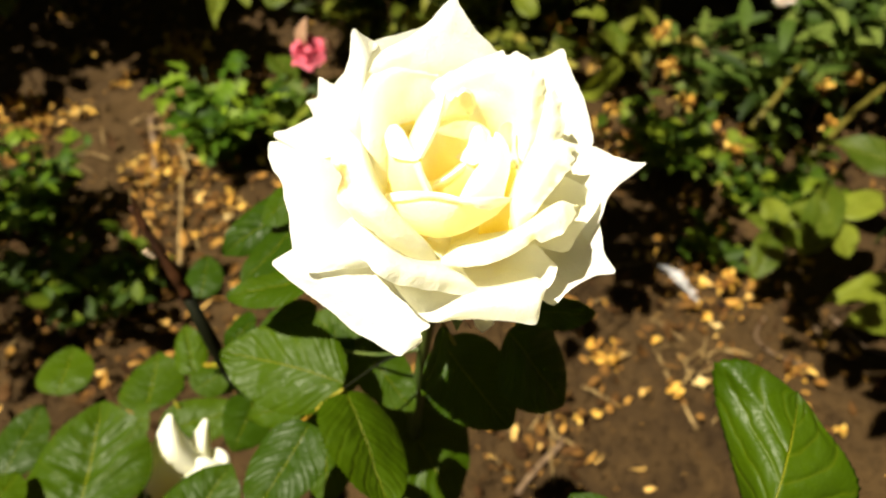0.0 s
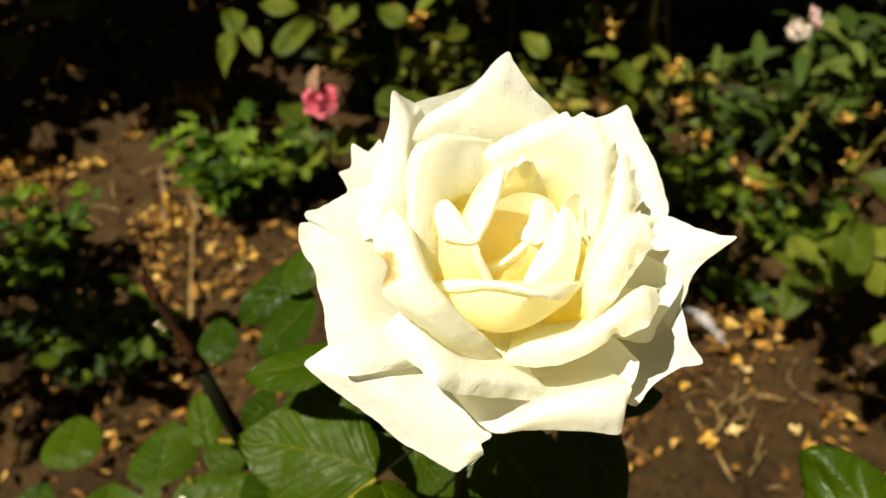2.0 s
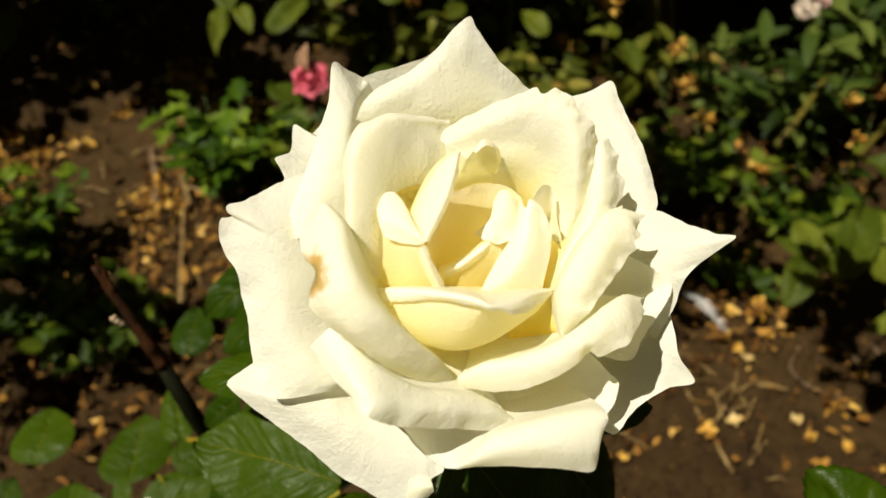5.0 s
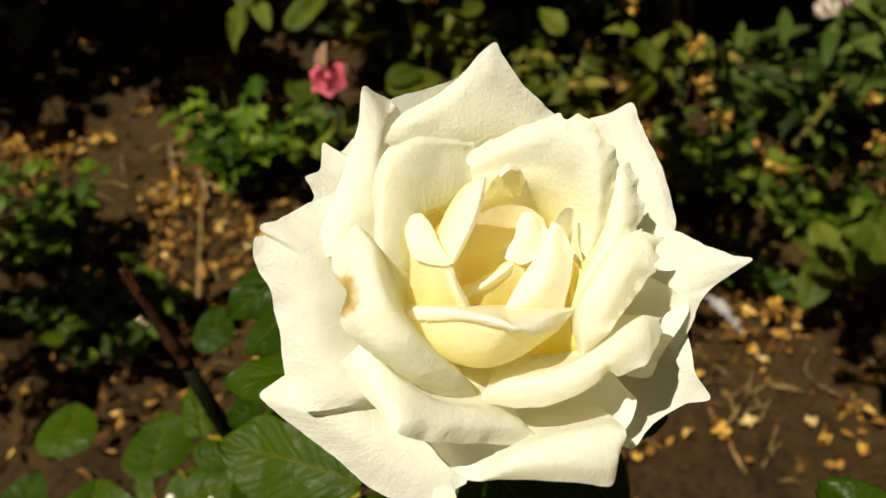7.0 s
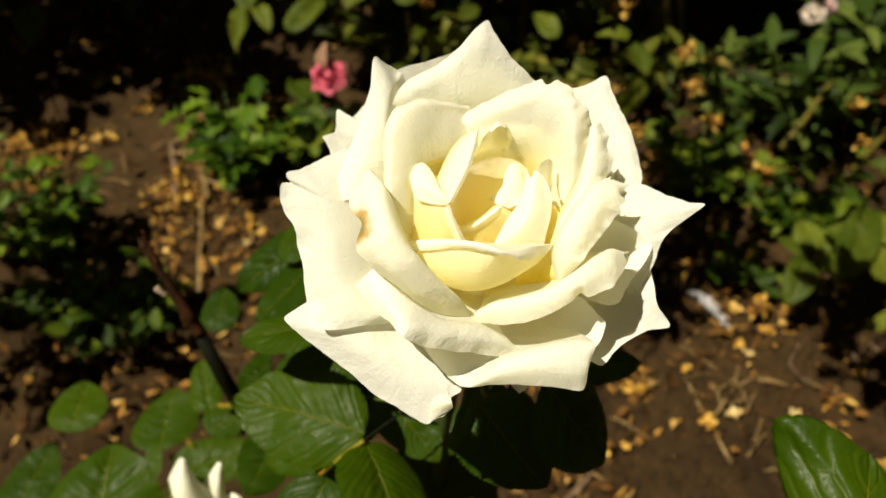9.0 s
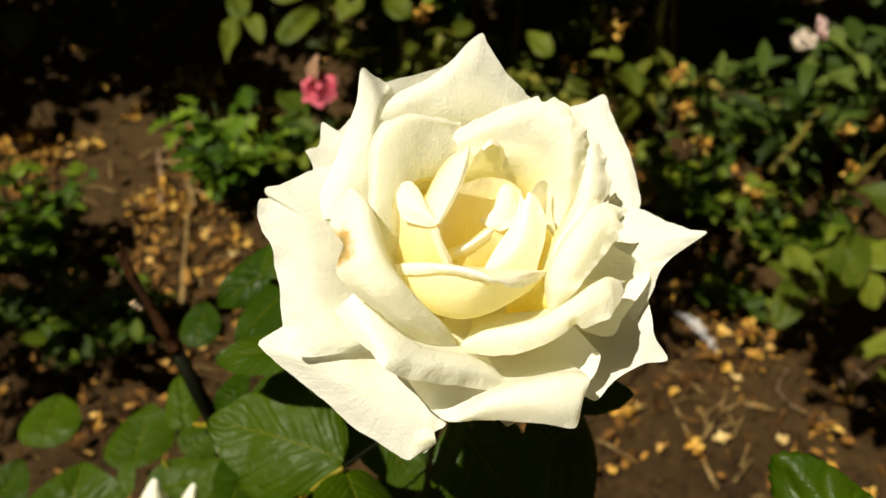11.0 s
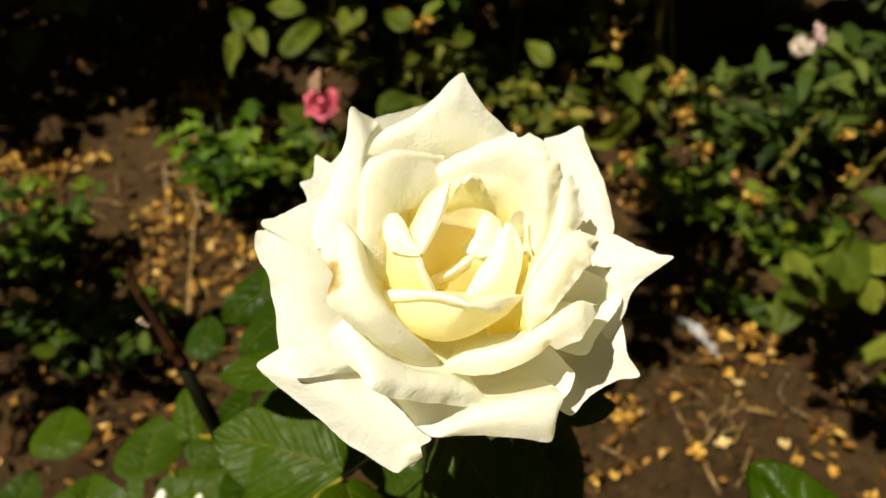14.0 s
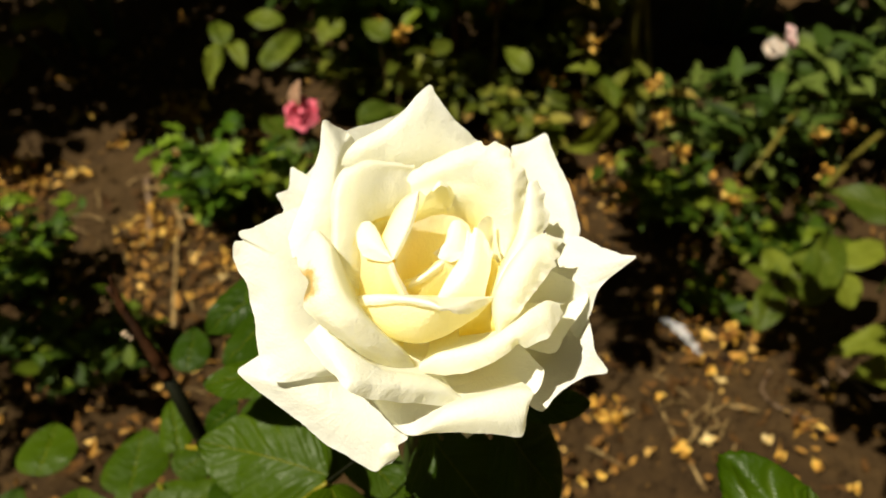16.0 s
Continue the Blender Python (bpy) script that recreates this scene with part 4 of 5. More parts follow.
shoot_part("stem", tube([(-0.0981, 0.2063, 0.381), (-0.10, 0.235, 0.33), (-0.105, 0.27, 0.2), (-0.10, 0.30, -0.02)], 0.0022, 0.005, 8, 16), STEM)
leaf_f = shoot_part("leaf_stalk", tube([(-0.16, 0.21, 0.42), (-0.14, 0.23, 0.38), (-0.105, 0.265, 0.25)], 0.0009, 0.0014, 6, 10), RACHIS)
leaf_g = shoot_part("leaf_stalk", tube([(-0.124, 0.285, 0.385), (-0.118, 0.284, 0.35), (-0.104, 0.28, 0.22)], 0.0009, 0.0014, 6, 10), RACHIS)
leaflet(leaf_f, (-0.1306,0.1850,0.4224), (-0.1471,0.2518,0.4370), 0.0657, 0, 1)
leaflet(leaf_f, (-0.2265,0.3069,0.3430), (-0.2322,0.3511,0.3443), 0.0407, 0, 0)
leaflet(leaf_f, (-0.1503,0.2926,0.3549), (-0.1634,0.3405,0.3602), 0.0431, 0, 2)
leaflet(leaf_f, (-0.2310,0.2408,0.3483), (-0.2255,0.2922,0.3565), 0.0357, 0, 0)
leaflet(leaf_f, (-0.0690,0.1666,0.4534), (-0.0542,0.2074,0.4650), 0.0380, 0, 1)
leaflet(leaf_g, (-0.1299,0.2685,0.3728), (-0.0810,0.2915,0.3800), 0.0313, 0, 2)
leaflet(leaf_g, (-0.1236,0.3513,0.4117), (-0.1268,0.3870,0.4187), 0.0261, 0, 0)
leaflet(leaf_g, (-0.1209,0.3134,0.3745), (-0.1409,0.3495,0.3824), 0.0229, 0, 1)
leaflet(leaf_g, (-0.0934,0.2622,0.4357), (-0.0792,0.2801,0.4388), 0.0218, 0, 2)
leaflet(leaf_g, (-0.1707,0.1801,0.4413), (-0.1682,0.2054,0.4380), 0.0244, 0, 0)
leaflet(leaf_g, (-0.1421,0.2808,0.3711), (-0.1541,0.2772,0.3679), 0.0223, 0, 1)
leaflet(leaf_b, (-0.0048,0.2340,0.4892), (-0.0517,0.2287,0.4712), 0.0220, 0, 2)
# added low leaf, hides sunlit soil where shade belongs
leaflet(leaf_g, (-0.1316,0.2341,0.3672), (-0.0940,0.2213,0.3676), 0.0380, 0, 0)
leaflet(leaf_g, (-0.0763,0.2874,0.4319), (-0.0918,0.2740,0.4192), 0.0239, 0, 0)


# the half-open bud: pointed petals round a tight heart
bud = shoot_part("bud", tube([(-0.1043,0.2070,0.3540), (-0.1026,0.2112,0.3649), (-0.0950,0.2167,0.3884)], 0.0025, 0.0085, 10, 8), SEPAL, "half-open white rosebud with pointed petals")


# the whole bud a little further down
bud.matrix_basis = Matrix.Translation((0.045, 0.05, 0.79)) @ Matrix.Scale(1.06, 4) @ Matrix.Translation((-0.045, -0.05, -0.79))


def bud_petal(base, belly, rim):
    b, m, e = spline(base, 26), spline(belly, 26), spline(rim, 26)
    g = np.array([spline([b[k], m[k], e[k]], 20) for k in range(26)]).transpose(1, 0, 2)
    ob = part("petal", sheet(g), PETAL, bud)
    ob.matrix_parent_inverse = Matrix.Identity(4)
    thicken(ob, 0.0004)


bud_petal([(-0.1088,0.2135,0.3814), (-0.0924,0.2147,0.3822)], [(-0.1110,0.2155,0.4156), (-0.0923,0.2190,0.4409), (-0.0799,0.2183,0.4259)],
          [(-0.1116,0.2232,0.4232), (-0.1065,0.2262,0.4343), (-0.1000,0.2319,0.4481), (-0.0956,0.2361,0.4550), (-0.0938,0.2360,0.4548), (-0.0887,0.2320,0.4423), (-0.0824,0.2296,0.4314), (-0.0807,0.2294,0.4270)])
bud_petal([(-0.0957,0.2167,0.3772), (-0.0857,0.2175,0.3777)], [(-0.0897,0.2244,0.4154), (-0.0803,0.2289,0.4280), (-0.0770,0.2264,0.4141)],
          [(-0.0892,0.2357,0.4292), (-0.0846,0.2382,0.4372), (-0.0804,0.2417,0.4433), (-0.0785,0.2416,0.4431), (-0.0785,0.2402,0.4361), (-0.0784,0.2349,0.4226)])
bud_petal([(-0.0956,0.2123,0.3869), (-0.0793,0.2135,0.3876)], [(-0.0904,0.2138,0.4162), (-0.0790,0.2152,0.4256), (-0.0691,0.2186,0.4175)],
          [(-0.0883,0.2193,0.4229), (-0.0836,0.2230,0.4307), (-0.0777,0.2250,0.4325), (-0.0694,0.2256,0.4272), (-0.0681,0.2255,0.4201)])
bud_petal([(-0.0890,0.2172,0.3775), (-0.0774,0.2181,0.3781)], [(-0.0780,0.2250,0.4100), (-0.0705,0.2236,0.4141), (-0.0685,0.2220,0.4041)],
          [(-0.0791,0.2353,0.4230), (-0.0724,0.2346,0.4249), (-0.0672,0.2321,0.4195), (-0.0684,0.2253,0.4045)])
bud_petal([(-0.1116,0.2155,0.3764), (-0.1023,0.2162,0.3769)], [(-0.1023,0.2269,0.4083), (-0.1111,0.2225,0.4084), (-0.1153,0.2190,0.3939)],
          [(-0.1071,0.2347,0.4203), (-0.1129,0.2323,0.4209), (-0.1166,0.2280,0.4154), (-0.1175,0.2218,0.4052), (-0.1164,0.2160,0.3855)])


# ---- the garden behind: weeds, rose bushes, litter ----
def scatter_mesh(name, patches, material):
    """Many small sheets in one mesh; patches are grids of points."""
    verts, faces = [], []
    for g in patches:
        rows, cols = g.shape[:2]
        at = len(verts)
        verts.extend(map(tuple, g.reshape(-1, 3)))
        faces.extend((at + r * cols + c, at + r * cols + c + 1, at + (r + 1) * cols + c + 1, at + (r + 1) * cols + c) for r in range(rows - 1) for c in range(cols - 1))
    me = bpy.data.meshes.new(name)
    me.from_pydata(verts, [], faces)
    me.materials.append(material)
    me.shade_smooth()
    return me


def blade(rng, base, way, length, wide, rows=6, cols=4, cup=0.4, droop=0.3, lobes=0):
    """A small leaf from base along way."""
    y = Vector(way).normalized()
    x = y.cross(Vector((rng.normal(0, 0.35), rng.normal(0, 0.35), 1))).normalized()
    z = x.cross(y)
    g = np.zeros((rows, cols, 3))
    for r in range(rows):
        v = r / (rows - 1)
        half = 0.5 * wide * max(0.04, math.sin(math.pi * v**0.75) ** 0.7)
        if lobes:
            half *= 0.55 + 0.75 * (r % 2)
        for c in range(cols):
            u = 2 * c / (cols - 1) - 1
            p = Vector(base) + length * v * y + half * u * x + (cup * abs(half * u) - droop * length * v * v) * z
            g[r, c] = p
    return g


def weed(name, label, at, height, spread, stems, leaves, size, slim, material, seed, lobes=0, stalk_mat=None, lean=(0, 0)):
    """A leafy herb: a few stalks from one crown and the leaves along them."""
    rng = np.random.default_rng(seed)
    plant = thing(name, label, "weed", at=(*at, soil_z(*at) - 0.01))
    patches = []
    for s in range(stems):
        a = rng.uniform(0, 2 * math.pi)
        r = spread * math.sqrt(rng.uniform(0.05, 1))
        h = height * rng.uniform(0.55, 1.0)
        top = Vector((r * math.cos(a) + lean[0] * h, r * math.sin(a) + lean[1] * h, h))
        mid = Vector((top.x * 0.35, top.y * 0.35, h * 0.55))
        path = spline([(0, 0, 0), mid, top], 12)
        part("stalk", tube([(0, 0, 0), mid, top], 0.0018, 0.0007, 5, 8, seed=seed + s), stalk_mat or STEM, plant)
        for i in range(leaves):
            k = rng.integers(3, 12)
            b = Vector(path[k])
            t = rng.uniform(0, 2 * math.pi)
            way = Vector((math.cos(t), math.sin(t), rng.uniform(-0.1, 0.8)))
            n = size * rng.uniform(0.6, 1.25)
            patches.append(blade(rng, b, way, n, n * slim * rng.uniform(0.8, 1.2), 7 if lobes else 6, 4, 0.35, rng.uniform(0.0, 0.5), lobes))
    tagged(part("foliage", scatter_mesh("foliage", patches, material), material, plant), kind="stuff")
    return plant


weed("weed", "bushy bright green weed growing in dry soil", (-0.60, 0.80), 0.15, 0.13, 26, 11, 0.030, 0.5, FRESH, 11)
weed("weed", "low dark green weed growing in dry soil", (-0.50, 0.66), 0.10, 0.10, 18, 10, 0.026, 0.55, WEED, 12)
weed("weed", "low dark green weed growing in dry soil", (-0.40, 0.655), 0.10, 0.08, 16, 9, 0.026, 0.55, WEED, 21)
weed("weed", "weed with cut ferny leaves in dry soil", (-0.36, 1.00), 0.16, 0.11, 20, 9, 0.042, 0.62, FRESH, 13, lobes=1)
weed("weed", "weed with cut ferny leaves in dry soil", (-0.26, 1.06), 0.13, 0.08, 12, 8, 0.040, 0.6, WEED, 14, lobes=1)
weed("weed", "dense low green weed beside the bare soil", (0.42, 1.08), 0.13, 0.14, 30, 10, 0.034, 0.5, WEED, 15)
weed("weed", "dense low green weed beside the bare soil", (0.55, 0.98), 0.12, 0.13, 26, 10, 0.030, 0.5, WEED, 16)
weed("weed", "tall grey-green weed with narrow leaves", (0.60, 1.20), 0.26, 0.10, 14, 9, 0.068, 0.32, SAGE, 17)
weed("weed", "tall grey-green weed with narrow leaves", (0.70, 1.28), 0.34, 0.12, 14, 9, 0.072, 0.32, SAGE, 18)
weed("weed", "tall grey-green weed with narrow leaves", (0.50, 1.26), 0.20, 0.09, 10, 9, 0.066, 0.32, SAGE, 19)
weed("weed", "grey-green weed with narrow leaves", (0.86, 1.30), 0.28, 0.13, 14, 12, 0.055, 0.36, SAGE, 20)
weed("weed", "small dark weed in the shade", (0.44, 0.86), 0.07, 0.07, 10, 8, 0.028, 0.55, WEED, 21)


def far_bush(label, at, height, spread, canes, leaves, size, seed, low=0.35, lean=0.0):
    """A rose bush: arching canes and a loose crown of leaves with gaps."""
    rng = np.random.default_rng(seed)
    bush = thing("rose_bush", label, "rose bush", "rose bushes behind", at=(*at, soil_z(*at) - 0.01))
    patches = []
    for s in range(canes):
        a = rng.uniform(0, 2 * math.pi)
        r = spread * math.sqrt(rng.uniform(0.1, 1))
        h = height * rng.uniform(0.6, 1.0)
        top = Vector((r * math.cos(a), r * math.sin(a) - lean, h))
        path = spline([(0.04 * math.cos(a), 0.04 * math.sin(a), 0), (top.x * 0.45, top.y * 0.45, h * 0.6), top], 20)
        part("cane", tube(path, 0.005, 0.0018, 6, 12, seed=seed + s), STEM, bush)
        for i in range(leaves):
            k = rng.integers(int(20 * low), 20)
            b = Vector(path[k])
            t = rng.uniform(0, 2 * math.pi)
            out = Vector((math.cos(t), math.sin(t), rng.uniform(-0.3, 0.5)))
            for j in range(5):
                q = b + out * (0.03 + 0.022 * (j // 2))
                side = out.cross((0, 0, 1)) * ((1, -1, 1, -1, 0)[j]) + out * (0.5 if j < 4 else 1.5)
                n = size * rng.uniform(0.7, 1.2)
                patches.append(blade(rng, q, side + Vector((0, 0, rng.uniform(-0.3, 0.2))), n, n * 0.62, 7, 5, 0.3, rng.uniform(0, 0.4)))
    tagged(part("crown", scatter_mesh("crown", patches, OLIVE if seed % 2 else WEED), WEED, bush), kind="stuff")
    return bush


# the shading bushes are added to darken the soil, crowns mostly out of view
far_bush("leafy rose bush added behind the bed to shade the soil", (-1.12, 1.54), 0.85, 0.40, 18, 19, 0.058, 31, 0.55, 0.15)
far_bush("leafy rose bush added behind the bed to shade the soil", (-0.80, 1.54), 0.80, 0.28, 16, 18, 0.056, 32, 0.55, 0.22)
far_bush("leafy rose bush with low leaves behind the bed", (-0.12, 1.52), 0.46, 0.26, 16, 16, 0.050, 36, 0.3)
far_bush("leafy rose bush with low leaves behind the bed", (0.20, 1.58), 0.52, 0.28, 16, 16, 0.048, 33, 0.3, 0.05)
far_bush("leafy rose bush added behind the bed to shade the soil", (0.66, 1.82), 0.85, 0.34, 22, 22, 0.056, 34, 0.5, 0.28)
far_bush("leafy rose bush added behind the bed to shade the soil", (1.00, 1.70), 0.80, 0.40, 22, 20, 0.056, 35, 0.35, 0.2)
far_bush("leafy rose bush added behind the bed to shade the soil", (0.36, 1.86), 0.85, 0.30, 18, 18, 0.052, 40, 0.5, 0.2)
# added to cover a sunlit strip of far soil
far_bush("leafy rose bush further back in the bed", (-0.75, 1.98), 0.80, 0.35, 16, 16, 0.055, 41, 0.4)
far_bush("leafy rose bush further back in the bed", (-0.2, 2.3), 0.9, 0.6, 24, 22, 0.06, 37, 0.2)
far_bush("leafy rose bush further back in the bed", (0.9, 2.5), 0.9, 0.6, 24, 22, 0.06, 38, 0.2)
far_bush("leafy rose bush further back in the bed", (-1.3, 2.4), 0.9, 0.6, 24, 22, 0.06, 39, 0.2)


def shade_bush(label, root, ends, seed, leaves=7, size=0.050):
    """An added tall rose bush, its crown out of view to shade the bed: long canes arch over and carry their leaves high
    up, at the ends.
    """
    rng = np.random.default_rng(seed)
    bush = thing("tall_shade_bush", label, "rose bush", "tall rose bushes", at=(*root, soil_z(*root) - 0.01))
    patches = []
    for s, (x, y, z) in enumerate(ends):
        top = Vector((x - root[0], y - root[1], z))
        path = spline([(rng.normal(0, 0.02), rng.normal(0, 0.02), 0), (top.x * 0.22, top.y * 0.22, z * 0.62), (top.x * 0.65, top.y * 0.65, z * 1.04), top], 30)
        part("cane", tube(path, 0.006, 0.002, 7, 18, seed=seed + s), YSTEM, bush)
        for i in range(leaves):
            b = Vector(path[rng.integers(24, 30)])
            t = rng.uniform(0, 2 * math.pi)
            out = Vector((math.cos(t), math.sin(t), rng.uniform(-0.1, 0.5)))
            for j in range(5):
                q = b + out * (0.03 + 0.024 * (j // 2))
                side = out.cross((0, 0, 1)) * ((1, -1, 1, -1, 0)[j]) + out * (0.5 if j < 4 else 1.5)
                n = size * rng.uniform(0.7, 1.2)
                patches.append(blade(rng, q, side + Vector((0, 0, rng.uniform(-0.2, 0.2))), n, n * 0.64, 7, 5, 0.3, rng.uniform(0, 0.4)))
    tagged(part("crown", scatter_mesh("crown", patches, WEED), WEED, bush), kind="stuff")
    return bush


# unseen crowns, each cane end placed so its shade falls on a chosen spot
shade_bush("added tall rose bush, its arching canes out of view to shade the bed", (0.40, 1.45), [(-0.069, 0.475, 0.73), (-0.109, 0.555, 0.73), (-0.049, 0.695, 0.73), (-0.089, 0.625, 0.73)], 51, 6)
shade_bush("added tall rose bush, its arching canes out of view to shade the bed", (0.86, 1.22), [(0.045, 0.722, 0.74), (0.337, 0.472, 0.74), (0.198, 0.489, 0.74)], 53, 5)
shade_bush("added tall rose bush, its arching canes out of view to shade the bed", (-1.35, 0.85), [(-0.733, 0.442, 0.74), (-0.783, 0.492, 0.74), (-0.703, 0.532, 0.74), (-0.867, 0.437, 0.74), (-0.807, 0.325, 0.74), (-0.734, 0.376, 0.74)], 52, 4)
weed("weed", "low green weed in dappled light behind the bed", (0.02, 1.32), 0.20, 0.13, 16, 9, 0.050, 0.5, OLIVE, 41)
weed("weed", "low green weed in dappled light behind the bed", (0.18, 1.24), 0.15, 0.11, 14, 9, 0.045, 0.55, OLIVE, 42)
weed("weed", "low green weed in dappled light behind the bed", (-0.16, 1.36), 0.20, 0.13, 16, 9, 0.050, 0.5, OLIVE, 43)
weed("weed", "low green weed in dappled light behind the bed", (0.34, 1.36), 0.18, 0.12, 14, 9, 0.048, 0.5, OLIVE, 44)


def bare(x, y):
    """The trodden strip of soil where hardly anything lies."""
    t = (y - 0.86) / 0.4
    return 0 < t < 1.12 and abs(x + 0.54 + 0.12 * t) < 0.055 + 0.065 * t


def litter():
    """Dry leaves and scraps on the soil, thick in some patches and thin in others, some of them standing up."""
    rng = np.random.default_rng(5)
    patches = []
    spots = [(-0.43, 1.18, 0.07, 260, 0.6), (-0.75, 1.00, 0.07, 300, 0.8), (-0.45, 0.95, 0.08, 360, 0.5), (-0.52, 1.08, 0.18, 110, 0.3), (-0.68, 0.91, 0.08, 240, 0.4), (-0.38, 0.84, 0.14, 620, 0.4), (-0.47, 0.60, 0.14, 420, 1.0), (-0.30, 0.62, 0.12, 260, 0.8), (0.40, 0.80, 0.10, 200, 0.7), (0.30, 1.12, 0.14, 320, 0.6),
             (0.14, 0.56, 0.09, 150, 0.6), (0.17, 0.47, 0.09, 150, 0.6), (0.28, 0.68, 0.13, 60, 0.4), (0.0, 1.28, 0.45, 700, 0.6), (0.75, 1.15, 0.25, 480, 0.6), (-0.70, 1.4, 0.30, 600, 0.6), (-0.36, 1.17, 0.07, 160, 0.8), (-0.62, 1.02, 0.06, 120, 0.8), (0.48, 0.67, 0.15, 90, 0.3), (0.50, 0.78, 0.12, 160, 0.6)]
    for cx, cy, r, count, rise in spots:
        for i in range(count):
            x, y = cx + rng.normal(0, r * 0.7), cy + rng.normal(0, r * 0.7)
            t = rng.uniform(0, 2 * math.pi)
            n = 0.004 + 0.024 * rng.uniform(0, 1) ** 2.4
            if bare(x, y) and rng.uniform(0, 1) < 0.9:
                continue
            lift = rng.uniform(0.001, 0.006 + 0.016 * rise)
            patches.append(blade(rng, (x, y, soil_z(x, y) + lift), (math.cos(t), math.sin(t), rng.uniform(-0.3, 1.1 * rise)), n, n * rng.uniform(0.12, 0.55), 5, 4, rng.uniform(-1.4, 1.4), rng.uniform(-0.9, 0.9)))
    ob = new("leaf_litter", scatter_mesh("leaf_litter", patches, DRY))
    return tagged(ob, "curled dry brown leaves and plant scraps strewn over soil", "leaf litter", kind="stuff")


def flakes(spots):
    """Golden dry petals and flower heads, heaped in small drifts."""
    rng = np.random.default_rng(15)
    patches = []
    for cx, cy, r, count in spots:
        for i in range(int(1.5 * count)):
            x, y = cx + rng.normal(0, r * 0.7), cy + rng.normal(0, r * 0.6)
            t = rng.uniform(0, 2 * math.pi)
            n = 0.005 + 0.015 * rng.uniform(0, 1) ** 1.8
            patches.append(blade(rng, (x, y, soil_z(x, y) + rng.uniform(0.002, 0.020)), (math.cos(t), math.sin(t), rng.uniform(-0.5, 1.2)), n, n * rng.uniform(0.22, 0.75), 5, 4, rng.uniform(-1.2, 1.2), rng.uniform(-0.8, 0.8)))
    ob = new("dry_petals", scatter_mesh("dry_petals", patches, GOLD))
    return tagged(ob, "small drifts of golden dry petals on the soil", "dry petals", kind="stuff")


litter()
DRIFTS = [(-0.524, 1.279, 0.045, 60),
          (-0.534, 1.338, 0.035, 36),
          (-0.480, 1.226, 0.030, 14),
          (-0.606, 1.181, 0.020, 14),
          (-0.752, 1.085, 0.030, 24),
          (-0.731, 1.020, 0.045, 80),
          (-0.655, 1.084, 0.018, 8),
          (-0.470, 0.950, 0.035, 50),
          (-0.444, 0.914, 0.030, 26),
          (-0.443, 1.033, 0.035, 30),
          (-0.330, 0.859, 0.030, 16),
          (-0.545, 0.818, 0.022, 10),
          (-0.599, 0.877, 0.030, 12),
          (-0.737, 1.266, 0.040, 14),
          (-0.722, 1.519, 0.050, 12)]
DRIFTS += [(0.135, 1.249, 0.025, 30),
           (0.190, 1.332, 0.020, 12),
           (-0.650, 1.698, 0.020, 8),
           (-0.699, 1.520, 0.020, 8),
           (-0.638, 1.072, 0.015, 16),
           (-0.741, 1.260, 0.015, 10),
           (-0.922, 1.380, 0.030, 16),
           (-0.683, 1.394, 0.020, 8),
           (-0.558, 1.363, 0.020, 10),
           (-0.759, 1.424, 0.050, 12),
           (-0.671, 1.670, 0.030, 8),
           (0.333, 1.122, 0.030, 22),
           (0.426, 1.412, 0.020, 9),
           (0.530, 1.119, 0.025, 14),
           (0.437, 0.974, 0.030, 12),
           (0.795, 1.393, 0.030, 24),
           (0.843, 1.431, 0.020, 10),
           (0.417, 0.821, 0.030, 20),
           (0.418, 0.725, 0.022, 16),
           (0.267, 0.640, 0.020, 14),
           (0.343, 0.587, 0.012, 6),
           (0.585, 0.849, 0.030, 10),
           (0.507, 0.640, 0.012, 8),
           (0.504, 0.801, 0.030, 12),
           (0.345, 0.848, 0.030, 10),
           (0.527, 0.633, 0.020, 6)]
flakes(DRIFTS)


def crumbs():
    """Small clods and grit on the bare soil."""
    rng = np.random.default_rng(9)
    shape = np.array([(1, 0, 0), (0, 1, 0), (-1, 0, 0), (0, -1, 0), (0, 0, 1), (0, 0, -1)], float)
    tris = [(0, 1, 4), (1, 2, 4), (2, 3, 4), (3, 0, 4), (1, 0, 5), (2, 1, 5), (3, 2, 5), (0, 3, 5)]
    verts, faces = [], []
    for i in range(9500):
        x, y = (rng.uniform(-0.75, 0.75), rng.uniform(0.42, 1.35)) if i % 3 else (rng.uniform(0.06, 0.65), rng.uniform(0.38, 0.78))
        r = 0.0010 + 0.0060 * rng.uniform(0, 1) ** 3
        a = rng.uniform(0, 6.28)
        turn = np.array([[math.cos(a), -math.sin(a), 0], [math.sin(a), math.cos(a), 0], [0, 0, 1]])
        at = len(verts)
        verts.extend(map(tuple, (shape * rng.uniform(0.6, 1.3, (6, 1)) * r) @ turn + (x, y, soil_z(x, y) + 0.4 * r)))
        faces.extend((at + p, at + q, at + w) for p, q, w in tris)
    me = bpy.data.meshes.new("soil_crumbs")
    me.from_pydata(verts, [], faces)
    me.materials.append(SOIL)
    return tagged(new("soil_crumbs", me), "small brown clods and grit on the soil", "soil crumbs", kind="stuff")


crumbs()


# ---- broad-leaved rose sprigs and small flowers in the bed ----
def sprig(label, path, name="rose_sprig", category="rose sprig"):
    foot = Vector(path[-1])
    ob = thing(name, label, category, at=(foot.x, foot.y, soil_z(foot.x, foot.y) - 0.008))
    st = part("stem", tube(path, 0.0011, 0.0028, 6, 14), STEM, ob)
    st.matrix_parent_inverse = Matrix.Translation(-ob.location)
    return ob, st


